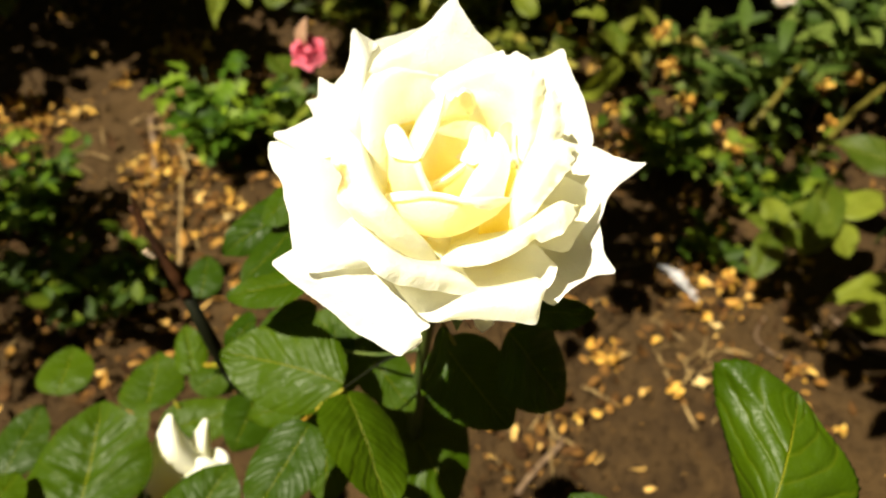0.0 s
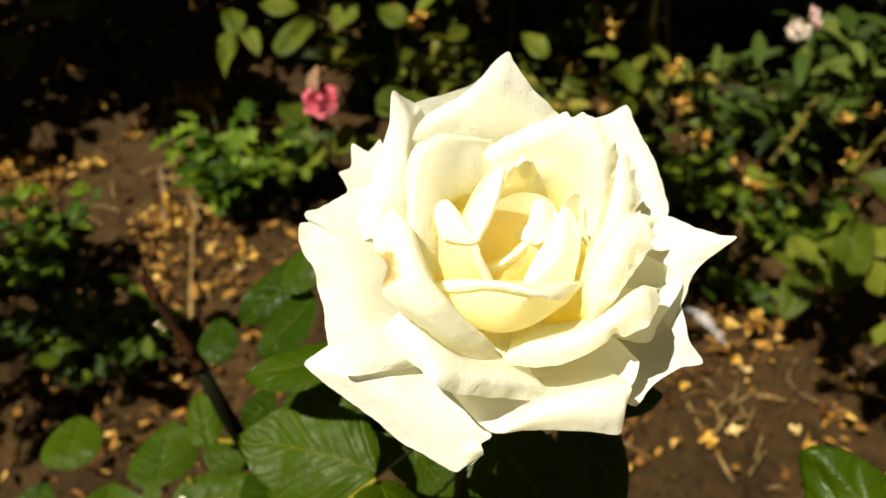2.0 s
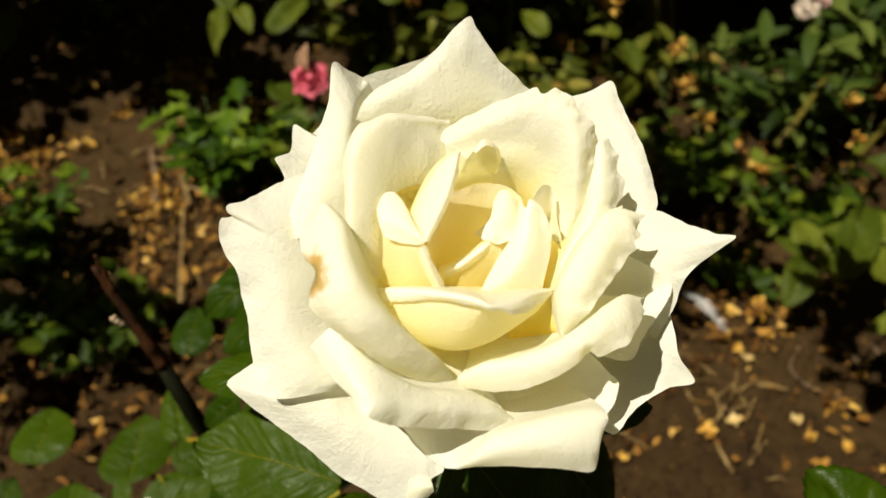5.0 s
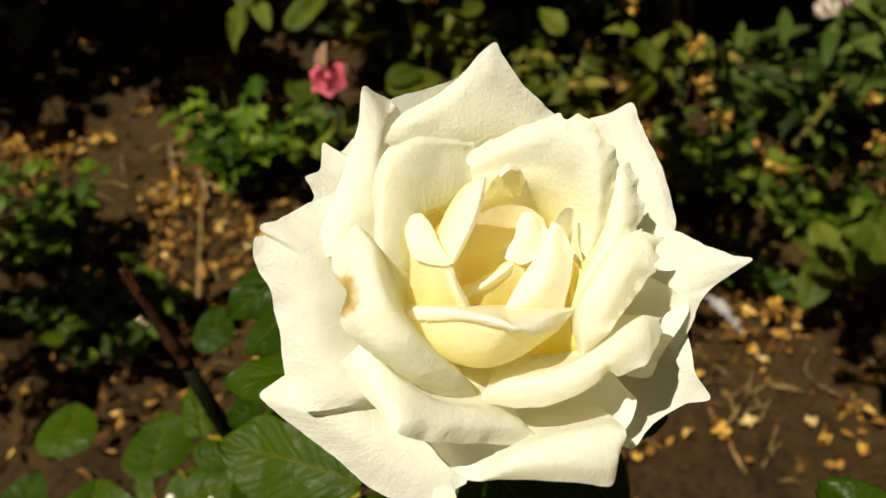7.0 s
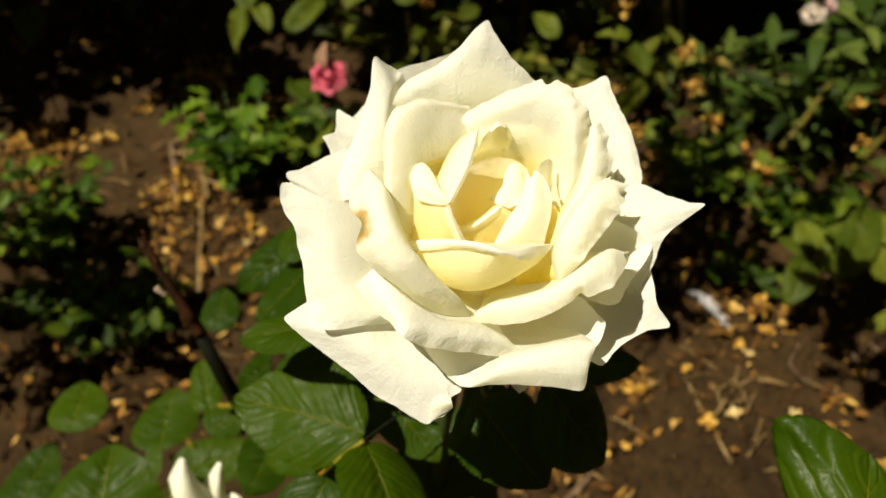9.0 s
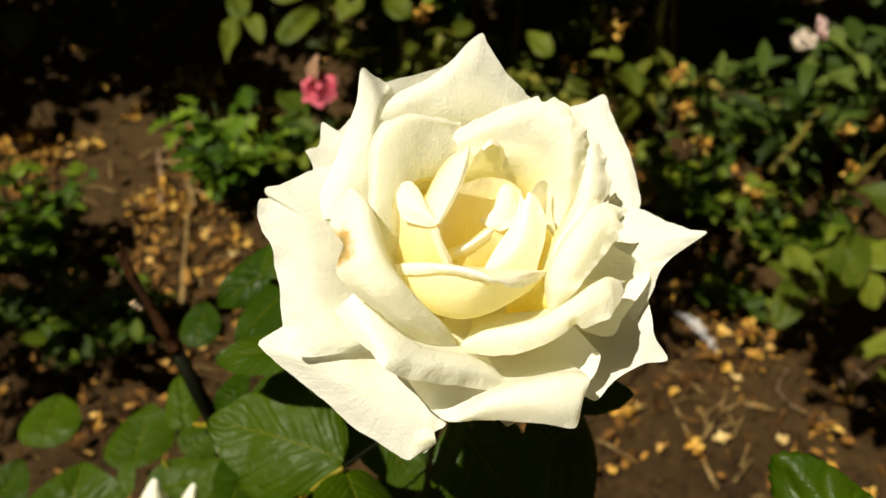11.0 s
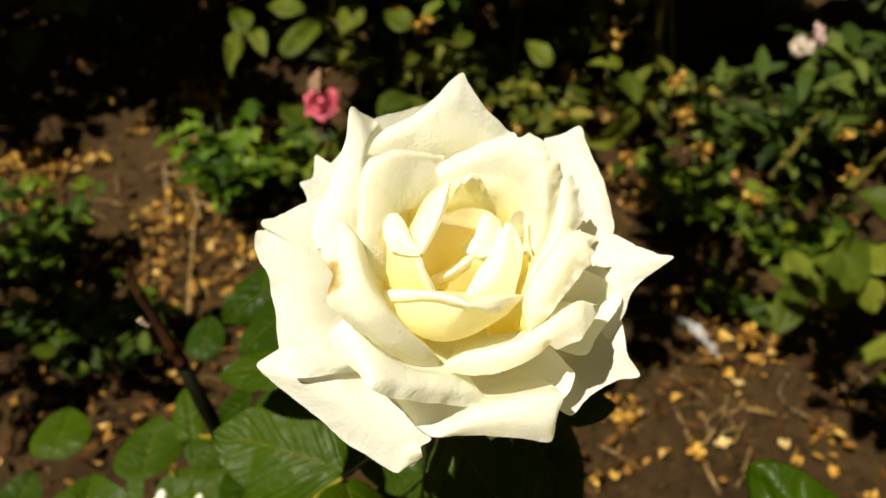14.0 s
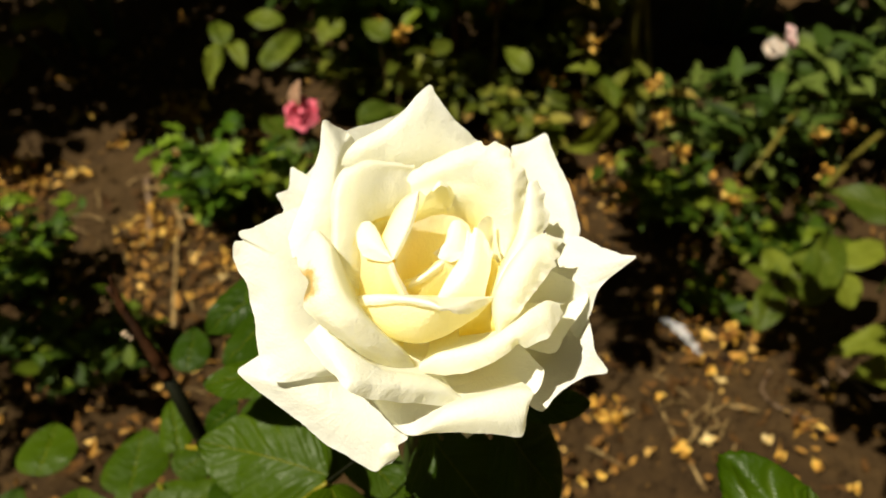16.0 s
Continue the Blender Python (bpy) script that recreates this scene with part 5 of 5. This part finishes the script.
sprig_a = sprig("rose sprig with rounded mid-green leaves near the soil", [(0.499, 0.813, 0.108), (0.529, 0.823, 0.085), (0.559, 0.853, -0.01)])[1]
sprig_b = sprig("rose sprig with long yellow-green leaves near the soil", [(0.55, 0.86, 0.145), (0.57, 0.87, 0.11), (0.60, 0.89, -0.01)])[1]
sprig_c = sprig("rose sprig with bright green leaves near the soil", [(0.68, 0.86, 0.14), (0.70, 0.88, 0.1), (0.72, 0.92, -0.01)])[1]
sprig_d = sprig("rose sprig with broad leaves in dappled light", [(0.245, 1.19, 0.2), (0.27, 1.22, 0.12), (0.29, 1.27, -0.01)])[1]
sprig_e = sprig("rose sprig with yellow-green leaves over shaded soil", [(-0.32, 1.19, 0.24), (-0.31, 1.27, 0.16), (-0.29, 1.37, -0.01)])[1]
sprig_f = sprig("rose sprig with dull leaves over shaded soil", [(-0.86, 1.29, 0.2), (-0.84, 1.36, 0.12), (-0.82, 1.42, -0.01)])[1]
pink_plant, pink_rose = sprig("small rose stem with one wilting pink bloom", [(-0.151, 0.815, 0.305), (-0.145, 0.84, 0.24), (-0.135, 0.88, 0.12), (-0.13, 0.91, -0.01)], "pink_rose", "rose")
leaflet(sprig_a, (0.4942,0.8127,0.1100), (0.4635,0.8541,0.1050), 0.0374, 0, 0, FAR_MESHES)
leaflet(sprig_a, (0.4963,0.8151,0.1100), (0.4971,0.8647,0.1300), 0.0389, 0, 1, FAR_MESHES)
leaflet(sprig_a, (0.5011,0.8061,0.1100), (0.5402,0.7815,0.0950), 0.0386, 0, 2, FAR_MESHES)
leaflet(sprig_a, (0.4875,0.8014,0.1100), (0.4575,0.7365,0.0850), 0.0430, 0, 0, FAR_MESHES)
leaflet(sprig_a, (0.5132,0.8234,0.1100), (0.5592,0.8544,0.1250), 0.0346, 0, 2, FAR_MESHES)
leaflet(sprig_b, (0.5150,0.7520,0.1300), (0.5900,0.8800,0.1700), 0.0477, 10, 1, FAR_MESHES)
leaflet(sprig_b, (0.5550,0.8100,0.1400), (0.5090,0.8340,0.1400), 0.0422, 0, 0, FAR_MESHES)
leaflet(sprig_b, (0.5750,0.8130,0.1400), (0.6390,0.8540,0.1500), 0.0473, -10, 2, FAR_MESHES)
leaflet(sprig_b, (0.5630,0.8110,0.1300), (0.5870,0.7680,0.1100), 0.0473, 0, 0, FAR_MESHES)
leaflet(sprig_c, (0.6850,0.9030,0.1600), (0.5950,0.9560,0.1800), 0.0603, 0, 1, FAR_MESHES)
leaflet(sprig_c, (0.6270,0.7130,0.1200), (0.5260,0.6770,0.1200), 0.0401, 0, 0, FAR_MESHES)
leaflet(sprig_c, (0.6120,0.6570,0.1200), (0.5280,0.6310,0.1200), 0.0431, 0, 2, FAR_MESHES)
leaflet(sprig_d, (0.2700,1.2170,0.2000), (0.2131,1.2098,0.2072), 0.0280, 0, 0, FAR_MESHES)
leaflet(sprig_d, (0.2800,1.2310,0.1800), (0.3023,1.1568,0.1656), 0.0362, 0, 2, FAR_MESHES)
leaflet(sprig_d, (0.3050,1.1590,0.1400), (0.2388,1.0755,0.1256), 0.0540, -58, 1, FAR_MESHES)
leaflet(sprig_d, (0.1960,1.1490,0.0800), (0.2234,1.2181,0.0944), 0.0347, 0, 0, FAR_MESHES)
leaflet(sprig_d, (0.1480,1.1960,0.2000), (0.1048,1.2522,0.2144), 0.0372, 0, 2, FAR_MESHES)
leaflet(sprig_e, (-0.3710,1.1870,0.2200), (-0.4013,1.2575,0.2364), 0.0388, 0, 0, FAR_MESHES)
leaflet(sprig_e, (-0.2830,1.2340,0.2400), (-0.3568,1.2709,0.2482), 0.0420, 0, 1, FAR_MESHES)
leaflet(sprig_e, (-0.2980,1.1550,0.2000), (-0.2554,1.2419,0.2246), 0.0478, 10, 2, FAR_MESHES)
leaflet(sprig_e, (-0.3680,1.2090,0.2200), (-0.3319,1.1541,0.2036), 0.0302, 0, 0, FAR_MESHES)
leaflet(sprig_e, (-0.3880,1.1960,0.2200), (-0.3773,1.1001,0.2036), 0.0301, 0, 1, FAR_MESHES)
leaflet(sprig_e, (-0.1940,1.2810,0.2400), (-0.2161,1.2220,0.2236), 0.0457, 0, 1, FAR_MESHES)
leaflet(sprig_e, (-0.0940,1.2060,0.2400), (-0.1407,1.2544,0.2482), 0.0430, 0, 2, FAR_MESHES)
leaflet(sprig_f, (-0.7860,1.2590,0.2000), (-0.7290,1.2920,0.2000), 0.0552, 0, 1, FAR_MESHES)
leaflet(sprig_f, (-0.7400,1.3140,0.2000), (-0.6910,1.2600,0.1900), 0.0447, 0, 2, FAR_MESHES)
leaflet(sprig_f, (-0.8190,1.2680,0.1500), (-0.7990,1.1970,0.1200), 0.0567, 0, 0, FAR_MESHES)
leaflet(sprig_f, (-0.6690,1.3750,0.1200), (-0.6670,1.3150,0.1200), 0.0345, 0, 0, FAR_MESHES)
leaflet(pink_rose, (-0.1650,0.8102,0.2949), (-0.1961,0.8179,0.2748), 0.0240, 0, 0, FAR_MESHES)
leaflet(pink_rose, (-0.1754,0.8095,0.2945), (-0.2050,0.8573,0.3037), 0.0369, 20, 1, FAR_MESHES)
leaflet(pink_rose, (-0.1497,0.8066,0.2605), (-0.1751,0.8141,0.2399), 0.0433, 0, 0, FAR_MESHES)
leaflet(pink_rose, (-0.1124,0.8259,0.2805), (-0.1483,0.8149,0.2548), 0.0430, 10, 1, FAR_MESHES)
leaflet(pink_rose, (-0.0786,0.8312,0.2403), (-0.1246,0.8454,0.2578), 0.0405, 10, 1, FAR_MESHES)
leaflet(pink_rose, (-0.0899,0.8676,0.2810), (-0.0273,0.9078,0.2783), 0.0449, 0, 2, FAR_MESHES)
leaflet(pink_rose, (-0.0905,0.8725,0.2864), (-0.0499,0.9062,0.2923), 0.0372, 0, 0, FAR_MESHES)


def rosette(parent, centre, size, material, seed, whorls=((4, 0.25), (5, 0.5), (6, 0.75), (6, 1.0)), label="", name="bloom", turn=(0, -0.6, 0.8), ragged=0.045):
    """A small double bloom of cupped petals, one inside the other."""
    rng = np.random.default_rng(seed)
    up = Vector(turn).normalized()
    side = up.orthogonal().normalized()
    heart = part(name, tube([Vector(centre) - up * size * 0.5, Vector(centre), Vector(centre) + up * size * 0.25], 0.12 * size, 0.2 * size, 8, 6), material, parent, label)
    heart.matrix_parent_inverse = Matrix.Translation(-parent.location)
    for n, r in whorls:
        for i in range(n):
            a = 2 * math.pi * i / n + rng.uniform(-0.3, 0.3) + 2 * r
            out = side * math.cos(a) + up.cross(side) * math.sin(a)
            across = up.cross(out)
            g = np.zeros((7, 6, 3))
            for v in range(7):
                t = v / 6
                for k in range(6):
                    u = 2 * k / 5 - 1
                    w = 0.62 * r * size * math.sin(math.pi * min(1, 0.12 + 0.75 * t)) * u
                    q = Vector(centre) + out * size * r * (0.25 + 0.75 * t**0.7 - 0.25 * u * u) + across * w + up * size * (1.25 - 0.55 * r) * (t - 0.6 * t**3 * r - 0.45)
                    g[v, k] = q + Vector(rng.normal(0, ragged * size, 3))
            part("petal", scatter_mesh("petal", [g], material), material, heart)
    return heart


rosette(pink_plant, (-0.1500, 0.812, 0.328), 0.024, PINK, 3, label="deep pink double bloom")
wilt = part("withered_petal", scatter_mesh("withered_petal", [blade(np.random.default_rng(4), (-0.156, 0.820, 0.332), (-0.1, 0.1, 1), 0.032, 0.022, 6, 5, 0.5)], TAN), TAN, pink_plant, "dry tan outer petal")
wilt.matrix_parent_inverse = Matrix.Translation(-pink_plant.location)
wilt = part("withered_petal", scatter_mesh("withered_petal", [blade(np.random.default_rng(6), (-0.132, 0.822, 0.318), (0.25, 0.1, 1), 0.03, 0.013, 6, 5, 0.5)], TAN), TAN, pink_plant, "dry tan outer petal")
wilt.matrix_parent_inverse = Matrix.Translation(-pink_plant.location)

pale_plant, pale_stem = sprig("weed stem topped by a fading pale pink flower", [(0.575, 1.235, 0.25), (0.59, 1.26, 0.15), (0.62, 1.30, -0.01)], "pale_flower", "flower")
rosette(pale_plant, (0.562, 1.238, 0.250), 0.019, WHITE, 8, ((4, 0.5), (5, 1.0)), "cream-white faded petals", ragged=0.16)
rosette(pale_plant, (0.588, 1.25, 0.264), 0.020, PALE, 9, ((3, 0.7), (4, 1.1)), "pale pink petals", turn=(0.8, -0.2, 0.5), ragged=0.16)

# yellow-green canes in the right-hand growth
for path in ([(0.505, 1.035, 0.12), (0.55, 1.09, 0.15), (0.62, 1.20, 0.15), (0.70, 1.36, 0.0)], [(0.60, 1.00, 0.10), (0.68, 1.09, 0.12), (0.78, 1.20, 0.12), (0.9, 1.36, 0.0)]):
    foot = Vector(path[-1])
    cane = thing("green_cane", "thick yellow-green rose cane leaning through weeds", "cane", "yellow-green canes", at=foot)
    st = part("cane", tube(path, 0.0050, 0.0062, 8, 16, 0.0008), YSTEM, cane)
    st.matrix_parent_inverse = Matrix.Translation(-foot)
tagged(new("dead_cane", mesh_of("dead_cane", tube([(0.019, 1.314, 0.30), (0.016, 1.35, 0.15), (0.010, 1.405, -0.02)], 0.006, 0.008, 8, 14, 0.001), CANE)), "bare brown upright cane in the shaded bed", "cane")

# the pruned brown cane by the bloom
pruned = thing("pruned_cane", "dark brown pruned rose cane with a split pale tip", "cane", at=(-0.02, 0.30, -0.01))
for nm, path, r0, r1, mt, lb in (
    ("cane", [(-0.1106, 0.2896, 0.5539), (-0.103, 0.285, 0.539), (-0.0947, 0.2797, 0.5228), (-0.0882, 0.2762, 0.505)], 0.0014, 0.0036, CANE, ""),
    ("split_tip", [(-0.1085, 0.2905, 0.5600), (-0.1062, 0.2885, 0.5500), (-0.103, 0.2855, 0.5395)], 0.0006, 0.0016, CANE, ""),
    ("lower_cane", [(-0.0885, 0.2764, 0.506), (-0.0818, 0.2727, 0.4876), (-0.0765, 0.2697, 0.457), (-0.066, 0.272, 0.42), (-0.03, 0.285, 0.3), (-0.02, 0.30, -0.02)], 0.0036, 0.0068, DARK_CANE, "dark green lower cane"),
    ("stub", [(-0.1038, 0.2785, 0.5350), (-0.1022, 0.2782, 0.5330), (-0.1000, 0.2786, 0.5300)], 0.0016, 0.0010, PITH, "pale cut stub"),
    ("shoot", [(-0.090, 0.2745, 0.446), (-0.083, 0.272, 0.450), (-0.077, 0.270, 0.4555)], 0.0011, 0.0020, RACHIS, "yellow-green side shoot"),
):
    ob = part(nm, tube(path, r0, r1, 8, 18, 0.0002), mt, pruned, lb)
    ob.matrix_parent_inverse = Matrix.Translation((0.02, -0.30, 0.01))


def lying(name, label, points, r0, r1, material, seed, lift=0.004, category="twig"):
    pts = [(x, y, soil_z(x, y) + lift + (z[0] if z else 0)) for x, y, *z in points]
    ob = new(name, mesh_of(name, tube(pts, r0, r1, 6, 12, 0.0006, seed=seed), material))
    return tagged(ob, label, category)


lying("stick", "short grey weathered stick lying on the soil", [(-0.51, 1.067), (-0.478, 0.99), (-0.449, 0.913)], 0.0055, 0.0065, TWIG, 1, 0.008)
lying("straw", "long dry straw stem lying on the soil", [(-0.438, 1.05), (-0.418, 0.959), (-0.38, 0.84), (-0.343, 0.718)], 0.0018, 0.003, STRAW, 2, 0.012)
lying("straw", "dry straw stem lying on the soil", [(-0.497, 1.103), (-0.46, 1.06), (-0.42, 1.0)], 0.0025, 0.003, STRAW, 3, 0.012)
lying("straw", "dry straw stem lying on the soil", [(-0.50, 1.04), (-0.44, 1.02), (-0.38, 1.01)], 0.002, 0.0026, STRAW, 4, 0.012)
lying("straw", "thin dry stem lying on bare soil", [(0.329, 0.659), (0.337, 0.616), (0.346, 0.582), (0.364, 0.531)], 0.0012, 0.002, STRAW, 5)
lying("straw", "thin dry stem lying on bare soil", [(0.346, 0.582), (0.372, 0.62), (0.402, 0.662)], 0.0012, 0.002, STRAW, 6)
lying("twig", "pale dry twig lying on bare soil", [(0.142, 0.427), (0.17, 0.47), (0.203, 0.509)], 0.0035, 0.0045, TWIG, 7, 0.005)
lying("twig", "bent pale dry twig lying on bare soil", [(0.182, 0.551), (0.186, 0.519), (0.205, 0.508), (0.224, 0.502)], 0.0022, 0.0016, STRAW, 8, 0.005)
lying("twig", "curved dry root lying on bare soil", [(0.498, 0.733), (0.478, 0.701), (0.49, 0.67), (0.525, 0.65)], 0.002, 0.001, TWIG, 9, 0.006)
lying("twig", "dry root lying on bare soil", [(0.552, 0.743), (0.569, 0.719), (0.565, 0.69)], 0.003, 0.0015, TWIG, 10, 0.006)
lying("twig", "dry root lying on bare soil", [(0.592, 0.741), (0.627, 0.70), (0.66, 0.68)], 0.003, 0.002, TWIG, 11, 0.006)
for a, b in (((-0.49, 1.10), (-0.43, 1.05)), ((-0.47, 1.13), (-0.50, 1.06)), ((-0.46, 1.04), (-0.41, 1.09)), ((-0.50, 1.03), (-0.42, 1.035)), ((-0.44, 1.00), (-0.40, 0.93)), ((-0.43, 0.98), (-0.36, 0.96)), ((-0.52, 1.15), (-0.46, 1.14))):
    lying("straw", "broken dry straw stem lying on litter", [a, ((a[0] + b[0]) / 2 + 0.004, (a[1] + b[1]) / 2, 0.004), b], 0.0022, 0.0028, STRAW, 13, 0.016)["group"] = "straw stems"
lying("straw", "dry straw stem in the shade", [(-0.742, 1.276), (-0.692, 1.293)], 0.003, 0.003, STRAW, 12, 0.01)
rng = np.random.default_rng(77)
for i in range(56):
    cx, cy, r = ((-0.48, 1.03, 0.14), (-0.40, 0.80, 0.13), (-0.45, 0.62, 0.12), (0.33, 0.66, 0.1), (-0.6, 0.95, 0.1), (0.17, 0.50, 0.08), (0.42, 0.62, 0.08))[i % 7]
    x, y, a, n = cx + rng.normal(0, r * 0.7), cy + rng.normal(0, r * 0.7), rng.uniform(0, 6.28), rng.uniform(0.02, 0.06)
    lying("straw_bit", "short bit of dry straw on the soil", [(x, y), (x + n * math.cos(a) / 2, y + n * math.sin(a) / 2, 0.004), (x + n * math.cos(a), y + n * math.sin(a))], 0.0012, 0.0008, STRAW, 20 + i, 0.008)["group"] = "straw bits"

# a downy feather: barbs on both sides of a bent shaft
barbs = []
for i in range(52):
    t = (i // 2) / 25
    side = 1 if i % 2 else -1
    root = (0.358 + 0.046 * t, 0.818 - 0.064 * t, 0.012 + 0.005 * math.sin(4 * t))
    n = 0.013 * math.sin(math.pi * (0.12 + 0.76 * t)) ** 0.6 * rng.uniform(0.6, 1.2)
    barbs.append(blade(rng, root, (0.75 * side + 0.5, 0.5 * side - 0.6, rng.uniform(-0.1, 0.4)), n, n * rng.uniform(0.16, 0.42), 5, 3, 0.3, rng.uniform(-0.4, 0.4)))
tagged(new("feather", scatter_mesh("feather", barbs, FLUFF)), "small grey-white downy feather lying on litter", "feather")


def cup_petal(size, seed):
    """A dried petal: a small crumpled cup."""
    r = np.random.default_rng(seed)
    g = np.zeros((7, 7, 3))
    for i in range(7):
        for k in range(7):
            a, b = 2 * i / 6 - 1, 2 * k / 6 - 1
            x, y = a * math.sqrt(1 - b * b / 2), b * math.sqrt(1 - a * a / 2)
            th = math.atan2(y, x)
            ragged = 1 + 0.30 * math.sin(3 * th + seed) + 0.18 * math.sin(5 * th + 2 * seed)
            g[i, k] = (size * x * 0.8 * ragged, size * y * ragged, size * (0.75 * (x * x + y * y) + 0.45 * math.sin(4 * x + seed) + 0.4 * math.sin(5 * y + 2 * seed) + r.normal(0, 0.14)))
    return g


PETAL_MESHES = [scatter_mesh("fallen_petal", [cup_petal(0.0072, s)], m) for s, m in ((1, YELLOW), (2, CREAM), (3, YELLOW))]
SPOTS = [(0.248, 0.634), (0.286, 0.642), (0.27, 0.634), (0.414, 0.724), (0.42, 0.701), (0.458, 0.744), (0.342, 0.583), (0.382, 0.603), (0.218, 0.537), (0.241, 0.543), (0.46, 0.614), (0.468, 0.59), (0.516, 0.587), (0.518, 0.691),
         (0.558, 0.685), (0.554, 0.555), (-0.367, 0.875), (-0.415, 0.896), (-0.541, 0.8), (-0.459, 0.892), (0.331, 0.671), (-0.344, 0.79), (-0.306, 0.836), (-0.242, 0.643), (0.376, 0.882), (0.752, 1.367), (0.791, 1.382), (0.22, 1.312)]
SPOTS += [(0.315, 1.198), (0.32, 1.095), (0.536, 1.145), (-0.648, 1.068), (-0.753, 1.073)]
for i, (x, y) in enumerate(SPOTS):
    ob = new("fallen_petal", PETAL_MESHES[i % 3])
    ob.matrix_world = pose(x, y, soil_z(x, y) + 0.007, rng.uniform(-30, 30), rng.uniform(-30, 30), rng.uniform(0, 360)) @ Matrix.Scale(rng.uniform(0.7, 1.25), 4)
    tagged(ob, "dried curled yellow rose petal on the soil", "petal", "fallen petals")


# ---- withered flower heads standing among the weeds ----
def withered_flower(x, y, h, seed):
    """A dry flower head of crumpled golden petals on a thin stalk."""
    rng = np.random.default_rng(seed)
    foot = (x + rng.uniform(-0.02, 0.02), y + 0.02, soil_z(x, y + 0.02) - 0.008)
    ob = thing("withered_flower", "withered golden flower head on a thin dry stalk", "flower", "withered flowers", at=foot)
    top = Vector((x, y, h)) - Vector(foot)
    part("stalk", tube([(0, 0, 0), top * 0.5 + Vector((0.004, 0, 0)), top], 0.0012, 0.0008, 6, 8, seed=seed), STRAW, ob)
    patches = []
    for i in range(22):
        t = rng.uniform(0, 2 * math.pi)
        n = rng.uniform(0.008, 0.018)
        patches.append(blade(rng, top + Vector(rng.normal(0, 0.006, 3)), (math.cos(t), math.sin(t), rng.uniform(-0.5, 0.7)), n, n * rng.uniform(0.4, 0.9), 5, 4, rng.uniform(-1.2, 1.2), rng.uniform(-0.8, 0.8)))
    part("head", scatter_mesh("head", patches, GOLD), GOLD, ob)


HEADS = ((0.254, 1.275, 0.22), (0.090, 1.338, 0.25), (0.193, 1.364, 0.10), (0.219, 1.335, 0.10), (0.243, 1.326, 0.08), (0.387, 1.269, 0.15), (0.399, 1.204, 0.12), (0.300, 1.139, 0.06), (0.295, 1.128, 0.03),
         (0.333, 1.045, 0.06), (0.437, 1.162, 0.08), (0.490, 1.024, 0.08), (0.672, 1.261, 0.16), (0.668, 1.186, 0.12), (0.725, 1.211, 0.12), (0.675, 1.125, 0.08), (0.620, 1.063, 0.05), (0.485, 1.002, 0.05),
         (-0.119, 1.254, 0.24), (-0.080, 1.258, 0.22), (0.449, 0.780, 0.03))
for i, (x, y, h) in enumerate(HEADS):
    withered_flower(x, y, h, 300 + i)
